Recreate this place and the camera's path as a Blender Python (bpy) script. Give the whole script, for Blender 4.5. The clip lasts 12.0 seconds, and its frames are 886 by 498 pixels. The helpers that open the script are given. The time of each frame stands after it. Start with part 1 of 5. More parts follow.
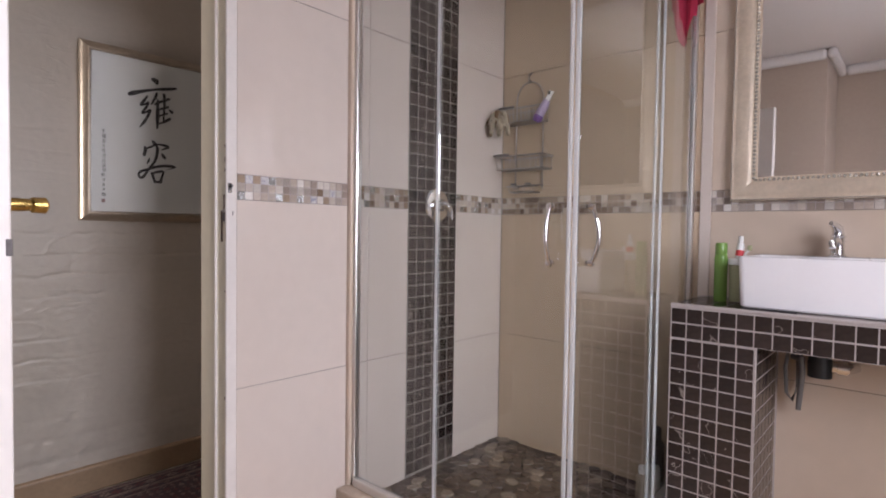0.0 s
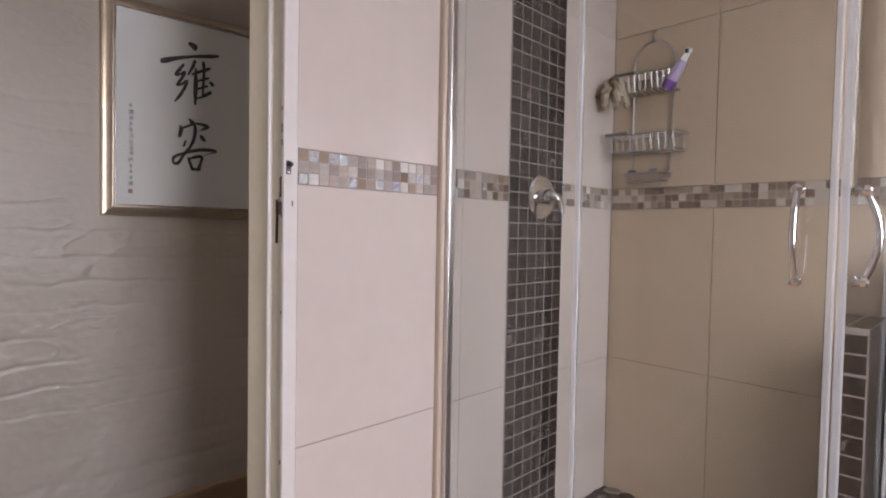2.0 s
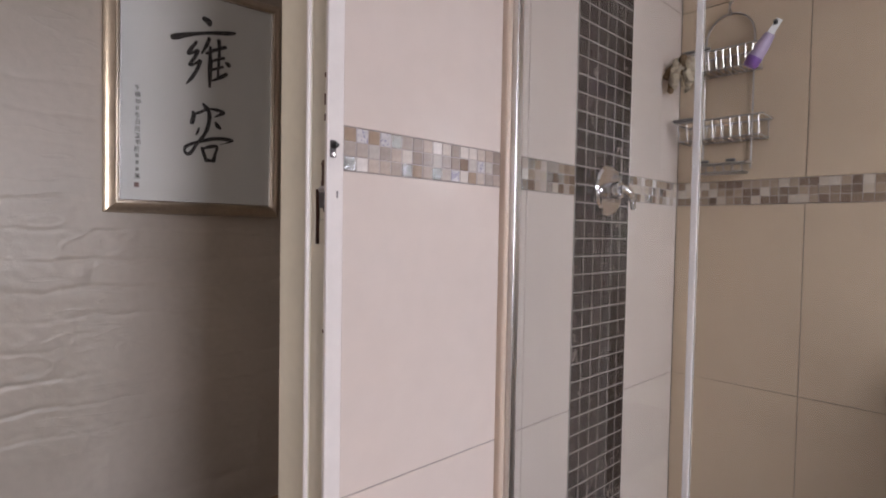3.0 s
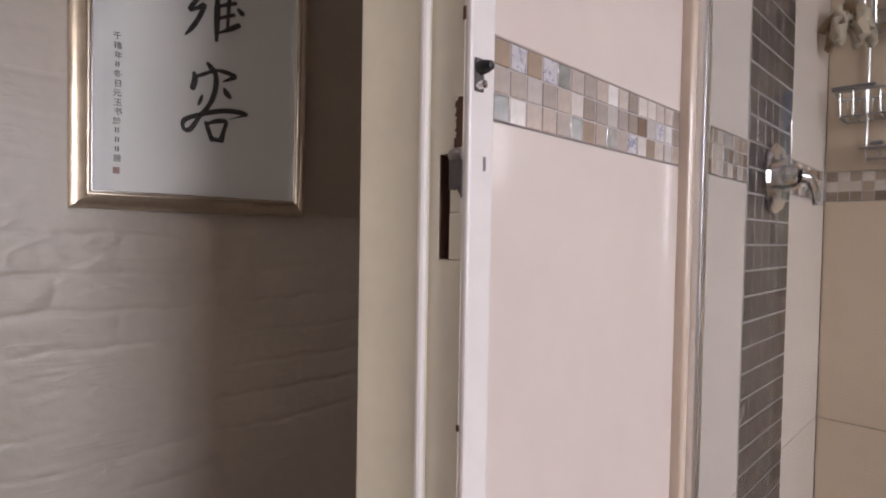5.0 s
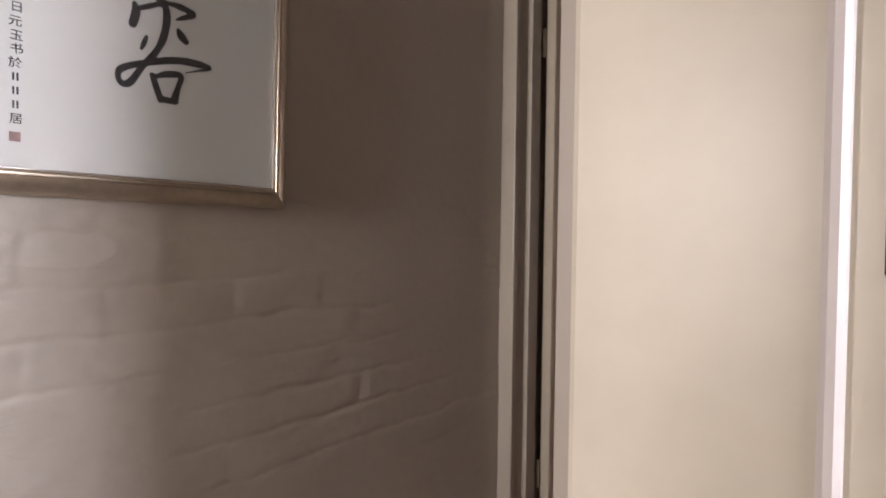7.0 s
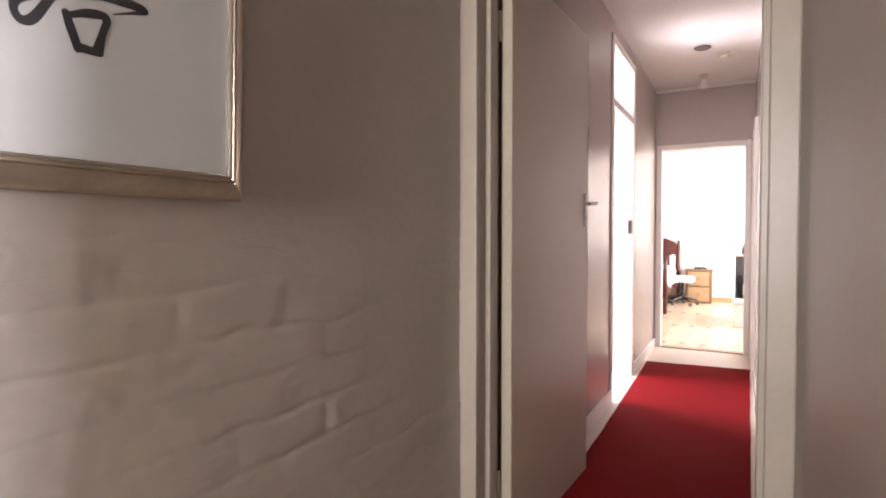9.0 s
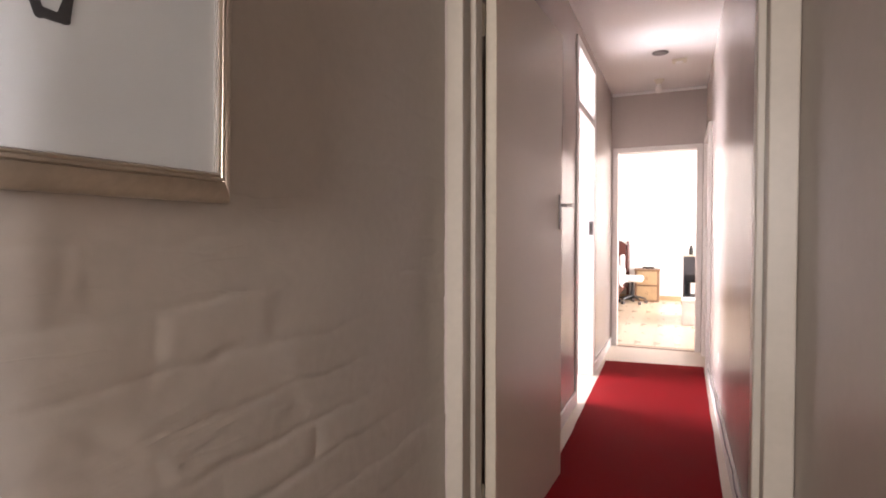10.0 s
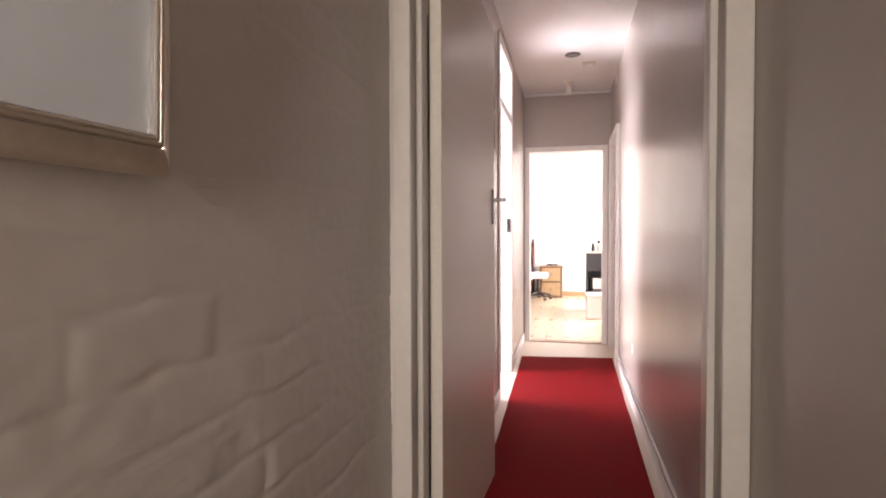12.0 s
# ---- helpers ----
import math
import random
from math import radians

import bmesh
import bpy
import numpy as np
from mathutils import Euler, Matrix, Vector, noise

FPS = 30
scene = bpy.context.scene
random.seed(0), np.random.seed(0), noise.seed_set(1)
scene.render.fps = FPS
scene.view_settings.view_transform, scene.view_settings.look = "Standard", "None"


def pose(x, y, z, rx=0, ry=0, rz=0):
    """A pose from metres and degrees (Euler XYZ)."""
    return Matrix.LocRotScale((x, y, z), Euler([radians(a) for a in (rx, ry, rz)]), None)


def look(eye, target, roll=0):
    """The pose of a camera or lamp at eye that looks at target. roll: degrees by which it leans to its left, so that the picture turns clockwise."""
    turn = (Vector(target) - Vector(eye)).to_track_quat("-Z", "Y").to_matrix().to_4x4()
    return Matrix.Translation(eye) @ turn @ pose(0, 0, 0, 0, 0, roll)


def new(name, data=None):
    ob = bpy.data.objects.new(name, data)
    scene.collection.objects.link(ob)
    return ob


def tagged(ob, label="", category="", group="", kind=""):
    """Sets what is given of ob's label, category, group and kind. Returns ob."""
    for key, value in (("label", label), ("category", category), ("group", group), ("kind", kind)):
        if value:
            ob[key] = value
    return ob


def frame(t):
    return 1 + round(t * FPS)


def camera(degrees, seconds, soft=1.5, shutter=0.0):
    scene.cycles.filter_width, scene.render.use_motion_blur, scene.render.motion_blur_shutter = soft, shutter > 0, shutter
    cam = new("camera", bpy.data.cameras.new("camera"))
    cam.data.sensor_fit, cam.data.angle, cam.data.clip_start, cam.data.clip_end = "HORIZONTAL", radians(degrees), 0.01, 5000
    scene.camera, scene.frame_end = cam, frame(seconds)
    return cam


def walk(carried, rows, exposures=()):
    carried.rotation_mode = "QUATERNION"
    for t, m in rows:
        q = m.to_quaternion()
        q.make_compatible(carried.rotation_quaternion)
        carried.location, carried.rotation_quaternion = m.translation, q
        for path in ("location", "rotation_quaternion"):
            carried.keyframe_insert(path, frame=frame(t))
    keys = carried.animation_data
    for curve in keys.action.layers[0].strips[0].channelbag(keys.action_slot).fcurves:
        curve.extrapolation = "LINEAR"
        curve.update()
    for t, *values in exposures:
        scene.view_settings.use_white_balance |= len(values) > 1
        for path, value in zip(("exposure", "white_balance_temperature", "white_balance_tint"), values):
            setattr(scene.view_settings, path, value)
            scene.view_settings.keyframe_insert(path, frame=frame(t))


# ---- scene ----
cam = camera(79.0, 12.0, soft=1.9)
PATH = [
    (0, (1.603, 0.184, 1.151), (0.265, 1.67, 1.087), 0.8),
    (0.5, (1.491, 0.248, 1.145), (0.13, 1.711, 1.081), 0.8),
    (1, (1.372, 0.324, 1.136), (-0.022, 1.757, 1.073), 0.9),
    (1.5, (1.234, 0.363, 1.137), (-0.184, 1.772, 1.072), 0.9),
    (2, (1.09, 0.396, 1.144), (-0.343, 1.79, 1.077), 1.0),
    (2.5, (0.967, 0.438, 1.14), (-0.476, 1.821, 1.075), 1.0),
    (3, (0.823, 0.466, 1.136), (-0.624, 1.845, 1.072), 1.0),
    (5, (0.336, 0.614, 1.133), (-1.098, 2.007, 1.081), 1.0),
    (5.5, (0.223, 0.646, 1.125), (-1.19, 2.059, 1.074), 0.9),
    (6, (0.13, 0.677, 1.125), (-1.252, 2.122, 1.073), 0.8),
    (6.5, (0.046, 0.707, 1.123), (-1.296, 2.189, 1.077), 0.8),
    (8.5, (-0.22, 0.74, 1.121), (-1.272, 2.439, 1.066), 0.1),
    (9, (-0.293, 0.756, 1.123), (-1.262, 2.504, 1.07), 0.0),
    (9.5, (-0.361, 0.77, 1.128), (-1.252, 2.559, 1.074), 0.0),
    (10, (-0.433, 0.79, 1.133), (-1.231, 2.623, 1.08), -0.0),
    (10.5, (-0.494, 0.801, 1.128), (-1.189, 2.676, 1.076), -0.1),
    (11, (-0.548, 0.804, 1.123), (-1.151, 2.71, 1.071), -0.1),
    (11.5, (-0.577, 0.834, 1.118), (-1.101, 2.763, 1.065), -0.1),
    (12, (-0.598, 0.87, 1.114), (-1.052, 2.817, 1.06), -0.2),
]
walk(cam, [(t, look(eye, target, roll)) for t, eye, target, roll in PATH], exposures=((0.0, 0.02), (4.0, 0.06), (5.0, 0.20), (5.5, 0.39), (6.5, 0.88), (7.5, 1.12), (8.5, 1.60), (12.0, 1.53)))

# ---- world and large lights ----
sky = bpy.data.worlds.new("sky")
scene.world = sky
sky.use_nodes = True
_sn = sky.node_tree.nodes
_sk = _sn.new("ShaderNodeTexSky")
_sk.sky_type, _sk.sun_disc = "NISHITA", False
_sk.sun_elevation, _sk.sun_rotation = radians(42), radians(70)
sky.node_tree.links.new(_sk.outputs[0], _sn["Background"].inputs[0])
_sn["Background"].inputs[1].default_value = 0.12


def window_light(name, m, width, height, watts, colour):
    """An area lamp for daylight, set in or behind a wall opening."""
    d = bpy.data.lights.new(name, "AREA")
    d.shape, d.size, d.size_y, d.energy, d.color = "RECTANGLE", width, height, watts, colour
    ob = new(name, d)
    ob.matrix_world = m
    return ob


BATH_WATTS, STUDY_WATTS, BED_WATTS, PASSAGE_FILL_WATTS = 70.0, 90.0, 116.0, 74.0
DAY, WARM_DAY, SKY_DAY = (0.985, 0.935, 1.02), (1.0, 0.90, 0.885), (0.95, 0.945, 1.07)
window_light("bathroom_daylight", look((2.80, 0.77, 1.42), (0.0, 0.77, 0.1)), 1.0, 1.30, BATH_WATTS, SKY_DAY)
window_light("study_daylight", look((-3.35, 4.9, 1.42), (-1.0, 4.9, 0.7)), 1.5, 1.2, STUDY_WATTS, DAY)
window_light("bedroom_daylight", look((1.68, 9.0, 1.5), (-1.5, 9.0, 1.1)), 2.6, 1.5, BED_WATTS, WARM_DAY)
# Added fill lamp that brightens the passage; no known source stands there.
window_light("passage_fill_light", look((-0.54, -3.0, 1.45), (-0.70, 0.5, 1.0)), 0.7, 1.4, PASSAGE_FILL_WATTS, WARM_DAY)

# ---- materials ----


def mat(name, colour, rough=0.5, metal=0.0, var=0.10, scale=6.0, fine=60.0, bump=0.0, bump_scale=80.0, coat=0.0, shade=None, island=False, objects=0.0):
    """Principled surface with mottling at two sizes; objects: how much each piece differs in lightness."""
    m = bpy.data.materials.new(name)
    m.use_nodes = True
    nt = m.node_tree
    n, l = nt.nodes, nt.links
    b = n["Principled BSDF"]
    b.inputs["Roughness"].default_value, b.inputs["Metallic"].default_value = rough, metal
    b.inputs["Coat Weight"].default_value = coat
    tc = n.new("ShaderNodeTexCoord")
    big, small = n.new("ShaderNodeTexNoise"), n.new("ShaderNodeTexNoise")
    big.inputs["Scale"].default_value, small.inputs["Scale"].default_value = scale, fine
    big.inputs["Detail"].default_value, small.inputs["Detail"].default_value = 4.0, 3.0
    l.new(tc.outputs["Object"], big.inputs["Vector"])
    l.new(tc.outputs["Object"], small.inputs["Vector"])
    dark = shade or tuple(c * (1 - 2.2 * var) for c in colour)
    ramp = n.new("ShaderNodeValToRGB")
    ramp.color_ramp.elements[0].position, ramp.color_ramp.elements[1].position = 0.15, 0.85
    ramp.color_ramp.elements[0].color, ramp.color_ramp.elements[1].color = (*dark, 1), (*colour, 1)
    l.new(big.outputs["Fac"], ramp.inputs["Fac"])
    mix = n.new("ShaderNodeMix")
    mix.data_type, mix.blend_type = "RGBA", "MULTIPLY"
    mix.inputs["Factor"].default_value = 1.0
    fr = n.new("ShaderNodeMapRange")
    fr.inputs["From Min"].default_value, fr.inputs["From Max"].default_value = 0.3, 0.7
    fr.inputs["To Min"].default_value, fr.inputs["To Max"].default_value = 1 - var, 1.0
    l.new(small.outputs["Fac"], fr.inputs["Value"])
    l.new(ramp.outputs["Color"], mix.inputs["A"])
    l.new(fr.outputs["Result"], mix.inputs["B"])
    last = mix.outputs["Result"]
    if objects:
        info = n.new("ShaderNodeObjectInfo")
        orr = n.new("ShaderNodeMapRange")
        orr.inputs["To Min"].default_value, orr.inputs["To Max"].default_value = 1 - objects, 1 + objects
        l.new(info.outputs["Random"], orr.inputs["Value"])
        m2 = n.new("ShaderNodeMix")
        m2.data_type, m2.blend_type = "RGBA", "MULTIPLY"
        m2.inputs["Factor"].default_value = 1.0
        l.new(last, m2.inputs["A"])
        l.new(orr.outputs["Result"], m2.inputs["B"])
        last = m2.outputs["Result"]
    l.new(last, b.inputs["Base Color"])
    rr = n.new("ShaderNodeMapRange")
    rr.inputs["To Min"].default_value, rr.inputs["To Max"].default_value = max(0.02, rough * 0.8), min(1.0, rough * 1.25)
    l.new(big.outputs["Fac"], rr.inputs["Value"])
    l.new(rr.outputs["Result"], b.inputs["Roughness"])
    if bump:
        bn = n.new("ShaderNodeTexNoise")
        bn.inputs["Scale"].default_value, bn.inputs["Detail"].default_value = bump_scale, 4.0
        l.new(tc.outputs["Object"], bn.inputs["Vector"])
        bp = n.new("ShaderNodeBump")
        bp.inputs["Strength"].default_value, bp.inputs["Distance"].default_value = bump, 0.004
        l.new(bn.outputs["Fac"], bp.inputs["Height"])
        l.new(bp.outputs["Normal"], b.inputs["Normal"])
    return m


def glass_mat(name, tint, rough=0.0):
    m = bpy.data.materials.new(name)
    m.use_nodes = True
    b = m.node_tree.nodes["Principled BSDF"]
    b.inputs["Base Color"].default_value = (*tint, 1)
    b.inputs["Roughness"].default_value, b.inputs["Transmission Weight"].default_value = rough, 1.0
    b.inputs["IOR"].default_value = 1.45
    return m


def random_palette(m, stops):
    """Gives each piece one of several colours by its own random number."""
    nt = m.node_tree
    n, l = nt.nodes, nt.links
    b = n["Principled BSDF"]
    old = b.inputs["Base Color"].links[0].from_socket
    info, ramp = n.new("ShaderNodeObjectInfo"), n.new("ShaderNodeValToRGB")
    ramp.color_ramp.interpolation = "CONSTANT"
    e = ramp.color_ramp.elements
    e[0].position, e[0].color = 0.0, (*stops[0], 1)
    e[1].position, e[1].color = 1.0 / len(stops), (*stops[1], 1)
    for k in range(2, len(stops)):
        x = e.new(k / len(stops))
        x.color = (*stops[k], 1)
    l.new(info.outputs["Random"], ramp.inputs["Fac"])
    mix = n.new("ShaderNodeMix")
    mix.data_type, mix.blend_type = "RGBA", "MULTIPLY"
    mix.inputs["Factor"].default_value = 1.0
    l.new(old, mix.inputs["A"])
    l.new(ramp.outputs["Color"], mix.inputs["B"])
    l.new(mix.outputs["Result"], b.inputs["Base Color"])
    return m


def veined(m, colour, scale=22.0, width=0.03):
    """Adds thin pale marble veins over the base colour."""
    nt = m.node_tree
    n, l = nt.nodes, nt.links
    b = n["Principled BSDF"]
    old = b.inputs["Base Color"].links[0].from_socket
    tc, info = n.new("ShaderNodeTexCoord"), n.new("ShaderNodeObjectInfo")
    geo = n.new("ShaderNodeNewGeometry")
    vo = n.new("ShaderNodeTexNoise")
    vo.inputs["Scale"].default_value, vo.inputs["Detail"].default_value, vo.inputs["Distortion"].default_value = scale, 2.5, 0.8
    add = n.new("ShaderNodeVectorMath")
    sc = n.new("ShaderNodeVectorMath")
    sc.operation = "SCALE"
    comb = n.new("ShaderNodeCombineXYZ")
    for k in range(3):
        l.new(info.outputs["Random"], comb.inputs[k])
    l.new(comb.outputs[0], sc.inputs[0])
    sc.inputs["Scale"].default_value = 31.0
    l.new(geo.outputs["Position"], add.inputs[0])
    l.new(sc.outputs[0], add.inputs[1])
    l.new(add.outputs[0], vo.inputs["Vector"])
    sub, ab, lt = n.new("ShaderNodeMath"), n.new("ShaderNodeMath"), n.new("ShaderNodeMapRange")
    sub.operation, ab.operation = "SUBTRACT", "ABSOLUTE"
    sub.inputs[1].default_value = 0.64
    l.new(vo.outputs["Fac"], sub.inputs[0])
    l.new(sub.outputs[0], ab.inputs[0])
    lt.inputs["From Min"].default_value, lt.inputs["From Max"].default_value = 0.0, width
    lt.inputs["To Min"].default_value, lt.inputs["To Max"].default_value = 0.65, 0.0
    l.new(ab.outputs[0], lt.inputs["Value"])
    mix = n.new("ShaderNodeMix")
    mix.data_type = "RGBA"
    l.new(lt.outputs["Result"], mix.inputs["Factor"])
    l.new(old, mix.inputs["A"])
    mix.inputs["B"].default_value = (*colour, 1)
    l.new(mix.outputs["Result"], b.inputs["Base Color"])
    return m


def weave(m, scale, depth):
    """Fine ribbed weave as relief."""
    nt = m.node_tree
    n, l = nt.nodes, nt.links
    tc, wv, bp = n.new("ShaderNodeTexCoord"), n.new("ShaderNodeTexWave"), n.new("ShaderNodeBump")
    wv.bands_direction = "Y"
    wv.inputs["Scale"].default_value, wv.inputs["Distortion"].default_value = scale, 1.2
    l.new(tc.outputs["Object"], wv.inputs["Vector"])
    bp.inputs["Strength"].default_value, bp.inputs["Distance"].default_value = depth, 0.004
    l.new(wv.outputs["Fac"], bp.inputs["Height"])
    l.new(bp.outputs["Normal"], n["Principled BSDF"].inputs["Normal"])
    return m




def crinkled(m, strength):
    """Adds long thin paint ridges, stretched along the courses and strongest in patches."""
    nt = m.node_tree
    n, l = nt.nodes, nt.links
    b = n["Principled BSDF"]
    tc, mp, rid, patch = n.new("ShaderNodeTexCoord"), n.new("ShaderNodeMapping"), n.new("ShaderNodeTexNoise"), n.new("ShaderNodeTexNoise")
    mp.inputs["Scale"].default_value = (1.0, 3.4, 17.0)
    mp.inputs["Rotation"].default_value = (0.12, 0, 0)
    rid.inputs["Scale"].default_value, rid.inputs["Detail"].default_value, rid.inputs["Distortion"].default_value = 1.0, 2.0, 0.15
    patch.inputs["Scale"].default_value = 4.0
    l.new(tc.outputs["Object"], mp.inputs["Vector"])
    l.new(mp.outputs["Vector"], rid.inputs["Vector"])
    l.new(tc.outputs["Object"], patch.inputs["Vector"])
    sub, ab, edge, pr, mul = n.new("ShaderNodeMath"), n.new("ShaderNodeMath"), n.new("ShaderNodeMapRange"), n.new("ShaderNodeMapRange"), n.new("ShaderNodeMath")
    sub.operation, ab.operation, mul.operation = "SUBTRACT", "ABSOLUTE", "MULTIPLY"
    sub.inputs[1].default_value = 0.52
    edge.interpolation_type = "SMOOTHSTEP"
    edge.inputs["From Max"].default_value, edge.inputs["To Min"].default_value, edge.inputs["To Max"].default_value = 0.030, 1.0, 0.0
    pr.inputs["From Min"].default_value, pr.inputs["From Max"].default_value = 0.45, 0.65
    l.new(rid.outputs["Fac"], sub.inputs[0])
    l.new(sub.outputs[0], ab.inputs[0])
    l.new(ab.outputs[0], edge.inputs["Value"])
    l.new(patch.outputs["Fac"], pr.inputs["Value"])
    l.new(edge.outputs["Result"], mul.inputs[0])
    l.new(pr.outputs["Result"], mul.inputs[1])
    bp = n.new("ShaderNodeBump")
    bp.inputs["Strength"].default_value, bp.inputs["Distance"].default_value = strength, 0.004
    l.new(mul.outputs[0], bp.inputs["Height"])
    l.new(b.inputs["Normal"].links[0].from_socket, bp.inputs["Normal"])
    l.new(bp.outputs["Normal"], b.inputs["Normal"])
    return m


M_TILE = mat("cream_wall_tile", (0.66, 0.575, 0.52), 0.16, var=0.03, scale=2.5, fine=18, bump=0.02, bump_scale=9, objects=0.02)
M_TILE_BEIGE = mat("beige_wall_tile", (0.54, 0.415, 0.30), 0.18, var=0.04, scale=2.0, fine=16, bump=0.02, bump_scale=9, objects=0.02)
# Sand tile with some warm bounce light mixed into its colour.
M_TILE_SAND_BOUNCE = mat("sand_tile_with_bounce", (0.63, 0.515, 0.415), 0.18, var=0.04, scale=2.0, fine=16, bump=0.02, bump_scale=9, objects=0.02)
M_GROUT = mat("pale_grout", (0.30, 0.27, 0.25), 0.85, var=0.1, fine=120)
M_GROUT_LIGHT = mat("light_mosaic_grout", (0.50, 0.44, 0.42), 0.8, var=0.12, fine=150)
M_MOSAIC = veined(mat("dark_marble_mosaic", (0.046, 0.031, 0.028), 0.14, var=0.2, scale=14, fine=70, objects=0.3), (0.40, 0.34, 0.31), 11.0, 0.010)
M_CHIP = random_palette(mat("border_chip", (1.0, 1.0, 1.0), 0.2, var=0.10, scale=30, fine=160, objects=0.05),
    [(0.42, 0.345, 0.295), (0.60, 0.51, 0.445), (0.35, 0.285, 0.245), (0.70, 0.635, 0.58), (0.48, 0.41, 0.36), (0.54, 0.45, 0.385), (0.40, 0.345, 0.305), (0.78, 0.73, 0.69), (0.47, 0.385, 0.325), (0.52, 0.47, 0.435)])
M_CHIP_BLUE = veined(mat("patterned_blue_chip", (0.64, 0.61, 0.62), 0.18, var=0.12, scale=60, fine=200), (0.07, 0.08, 0.24), 130.0, 0.10)
M_CHIP_BROWN = random_palette(mat("brown_border_chip", (1.0, 1.0, 1.0), 0.2, var=0.10, scale=30, fine=160, objects=0.05),
    [(0.24, 0.165, 0.115), (0.40, 0.30, 0.22), (0.20, 0.135, 0.095), (0.62, 0.53, 0.44), (0.30, 0.215, 0.155), (0.27, 0.19, 0.13), (0.36, 0.27, 0.20), (0.55, 0.46, 0.37)])
M_CHIP_SILVER = mat("silver_foil_chip", (0.78, 0.80, 0.80), 0.2, metal=0.9, var=0.15, scale=90, fine=200, bump=0.5, bump_scale=140)
M_PEBBLE = random_palette(mat("shower_pebble", (1, 1, 1), 0.35, var=0.2, scale=30, fine=120), [(0.060, 0.038, 0.030), (0.090, 0.058, 0.042), (0.32, 0.25, 0.19), (0.065, 0.042, 0.033), (0.16, 0.115, 0.085), (0.10, 0.066, 0.048)])
M_BED = mat("dark_pebble_grout", (0.09, 0.07, 0.06), 0.8, var=0.2)
M_CURB = mat("sandstone_curb", (0.62, 0.50, 0.40), 0.4, var=0.12, scale=8, fine=60, bump=0.1)
M_BRICK_PAINT = mat("bagged_brick_paint", (0.50, 0.445, 0.385), 0.42, var=0.05, scale=3.5, fine=40, bump=0.14, bump_scale=60, shade=(0.44, 0.395, 0.335))
crinkled(M_BRICK_PAINT, 0.12)
M_PARTITION = mat("beige_grey_wall_paint", (0.43, 0.38, 0.33), 0.4, var=0.04, scale=2.2, fine=30, bump=0.04, bump_scale=40)
M_WALL = mat("mauve_grey_wall_paint", (0.48, 0.413, 0.378), 0.24, var=0.03, scale=2.2, fine=30)
M_BATH_PLASTER = mat("warm_bathroom_plaster", (0.52, 0.43, 0.36), 0.6, var=0.05, scale=2.0, fine=40, bump=0.05)
M_WHITE_WALL = mat("white_plaster", (0.80, 0.77, 0.75), 0.65, var=0.04, scale=2.5, fine=50, bump=0.04)
M_CEIL = mat("white_ceiling_paint", (0.78, 0.75, 0.74), 0.6, var=0.03, scale=2.0, fine=50)
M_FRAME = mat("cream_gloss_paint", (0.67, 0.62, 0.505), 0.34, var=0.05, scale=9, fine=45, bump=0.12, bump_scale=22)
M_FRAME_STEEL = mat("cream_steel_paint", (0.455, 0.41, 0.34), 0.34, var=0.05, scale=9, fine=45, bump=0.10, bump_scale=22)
M_FRAME_WHITE = mat("white_gloss_paint", (0.76, 0.71, 0.68), 0.35, var=0.04, scale=9, fine=50, bump=0.1, bump_scale=25)
M_LEAF = mat("mauve_door_paint", (0.56, 0.46, 0.36), 0.30, var=0.02, scale=3.0, fine=28)
M_DOOR_EDGE = mat("cream_door_edge", (0.55, 0.49, 0.39), 0.45, var=0.08, fine=50)
M_RAWWOOD = mat("bare_brown_wood", (0.15, 0.075, 0.052), 0.8, var=0.2, scale=30, fine=150)
M_RUST = mat("rusty_brown_steel", (0.14, 0.085, 0.06), 0.75, metal=0.0, var=0.25, scale=40, fine=160)
# Near-black colour that paints the shade inside slots and the keyhole.
M_HOLLOW_SHADE = mat("painted_hollow_shade", (0.035, 0.022, 0.017), 0.9, var=0.2)
M_STEEL = mat("worn_steel", (0.17, 0.15, 0.15), 0.55, metal=0.4, var=0.25, scale=40, fine=180, bump=0.2)
M_CHROME = mat("chrome", (0.83, 0.83, 0.85), 0.08, metal=1.0, var=0.02)
M_ALU = mat("polished_aluminium", (0.88, 0.87, 0.87), 0.30, metal=1.0, var=0.05, fine=90)
M_SATIN = mat("satin_nickel", (0.40, 0.36, 0.35), 0.32, metal=0.8, var=0.1, fine=120)
M_WIRE = mat("dull_chrome_wire", (0.50, 0.47, 0.45), 0.3, metal=0.85, var=0.1, fine=120)
M_BRASS = mat("worn_brass", (0.62, 0.42, 0.14), 0.28, metal=1.0, var=0.15, scale=30, fine=120)
M_SHOWER_GLASS = glass_mat("shower_glass", (0.785, 0.80, 0.785))
M_SEAL_STRIP = mat("translucent_seal", (0.80, 0.81, 0.82), 0.32, var=0.03, scale=4, fine=40)
M_SEAL_STRIP.node_tree.nodes["Principled BSDF"].inputs["Alpha"].default_value = 0.42
M_CLEAR = glass_mat("picture_glass", (0.99, 0.99, 0.99))
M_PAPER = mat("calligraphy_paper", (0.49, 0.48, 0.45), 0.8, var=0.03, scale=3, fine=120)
M_INK = mat("black_ink", (0.012, 0.009, 0.010), 0.7, var=0.1)
M_SEAL = mat("faded_red_seal", (0.44, 0.27, 0.25), 0.8, var=0.3, scale=90, fine=260)
M_PIC_FRAME = mat("champagne_silver_leaf", (0.62, 0.53, 0.42), 0.30, metal=0.75, var=0.12, scale=14, fine=70, bump=0.08)
M_PIC_SILVER = mat("silver_bead", (0.72, 0.68, 0.64), 0.22, metal=0.9, var=0.08)
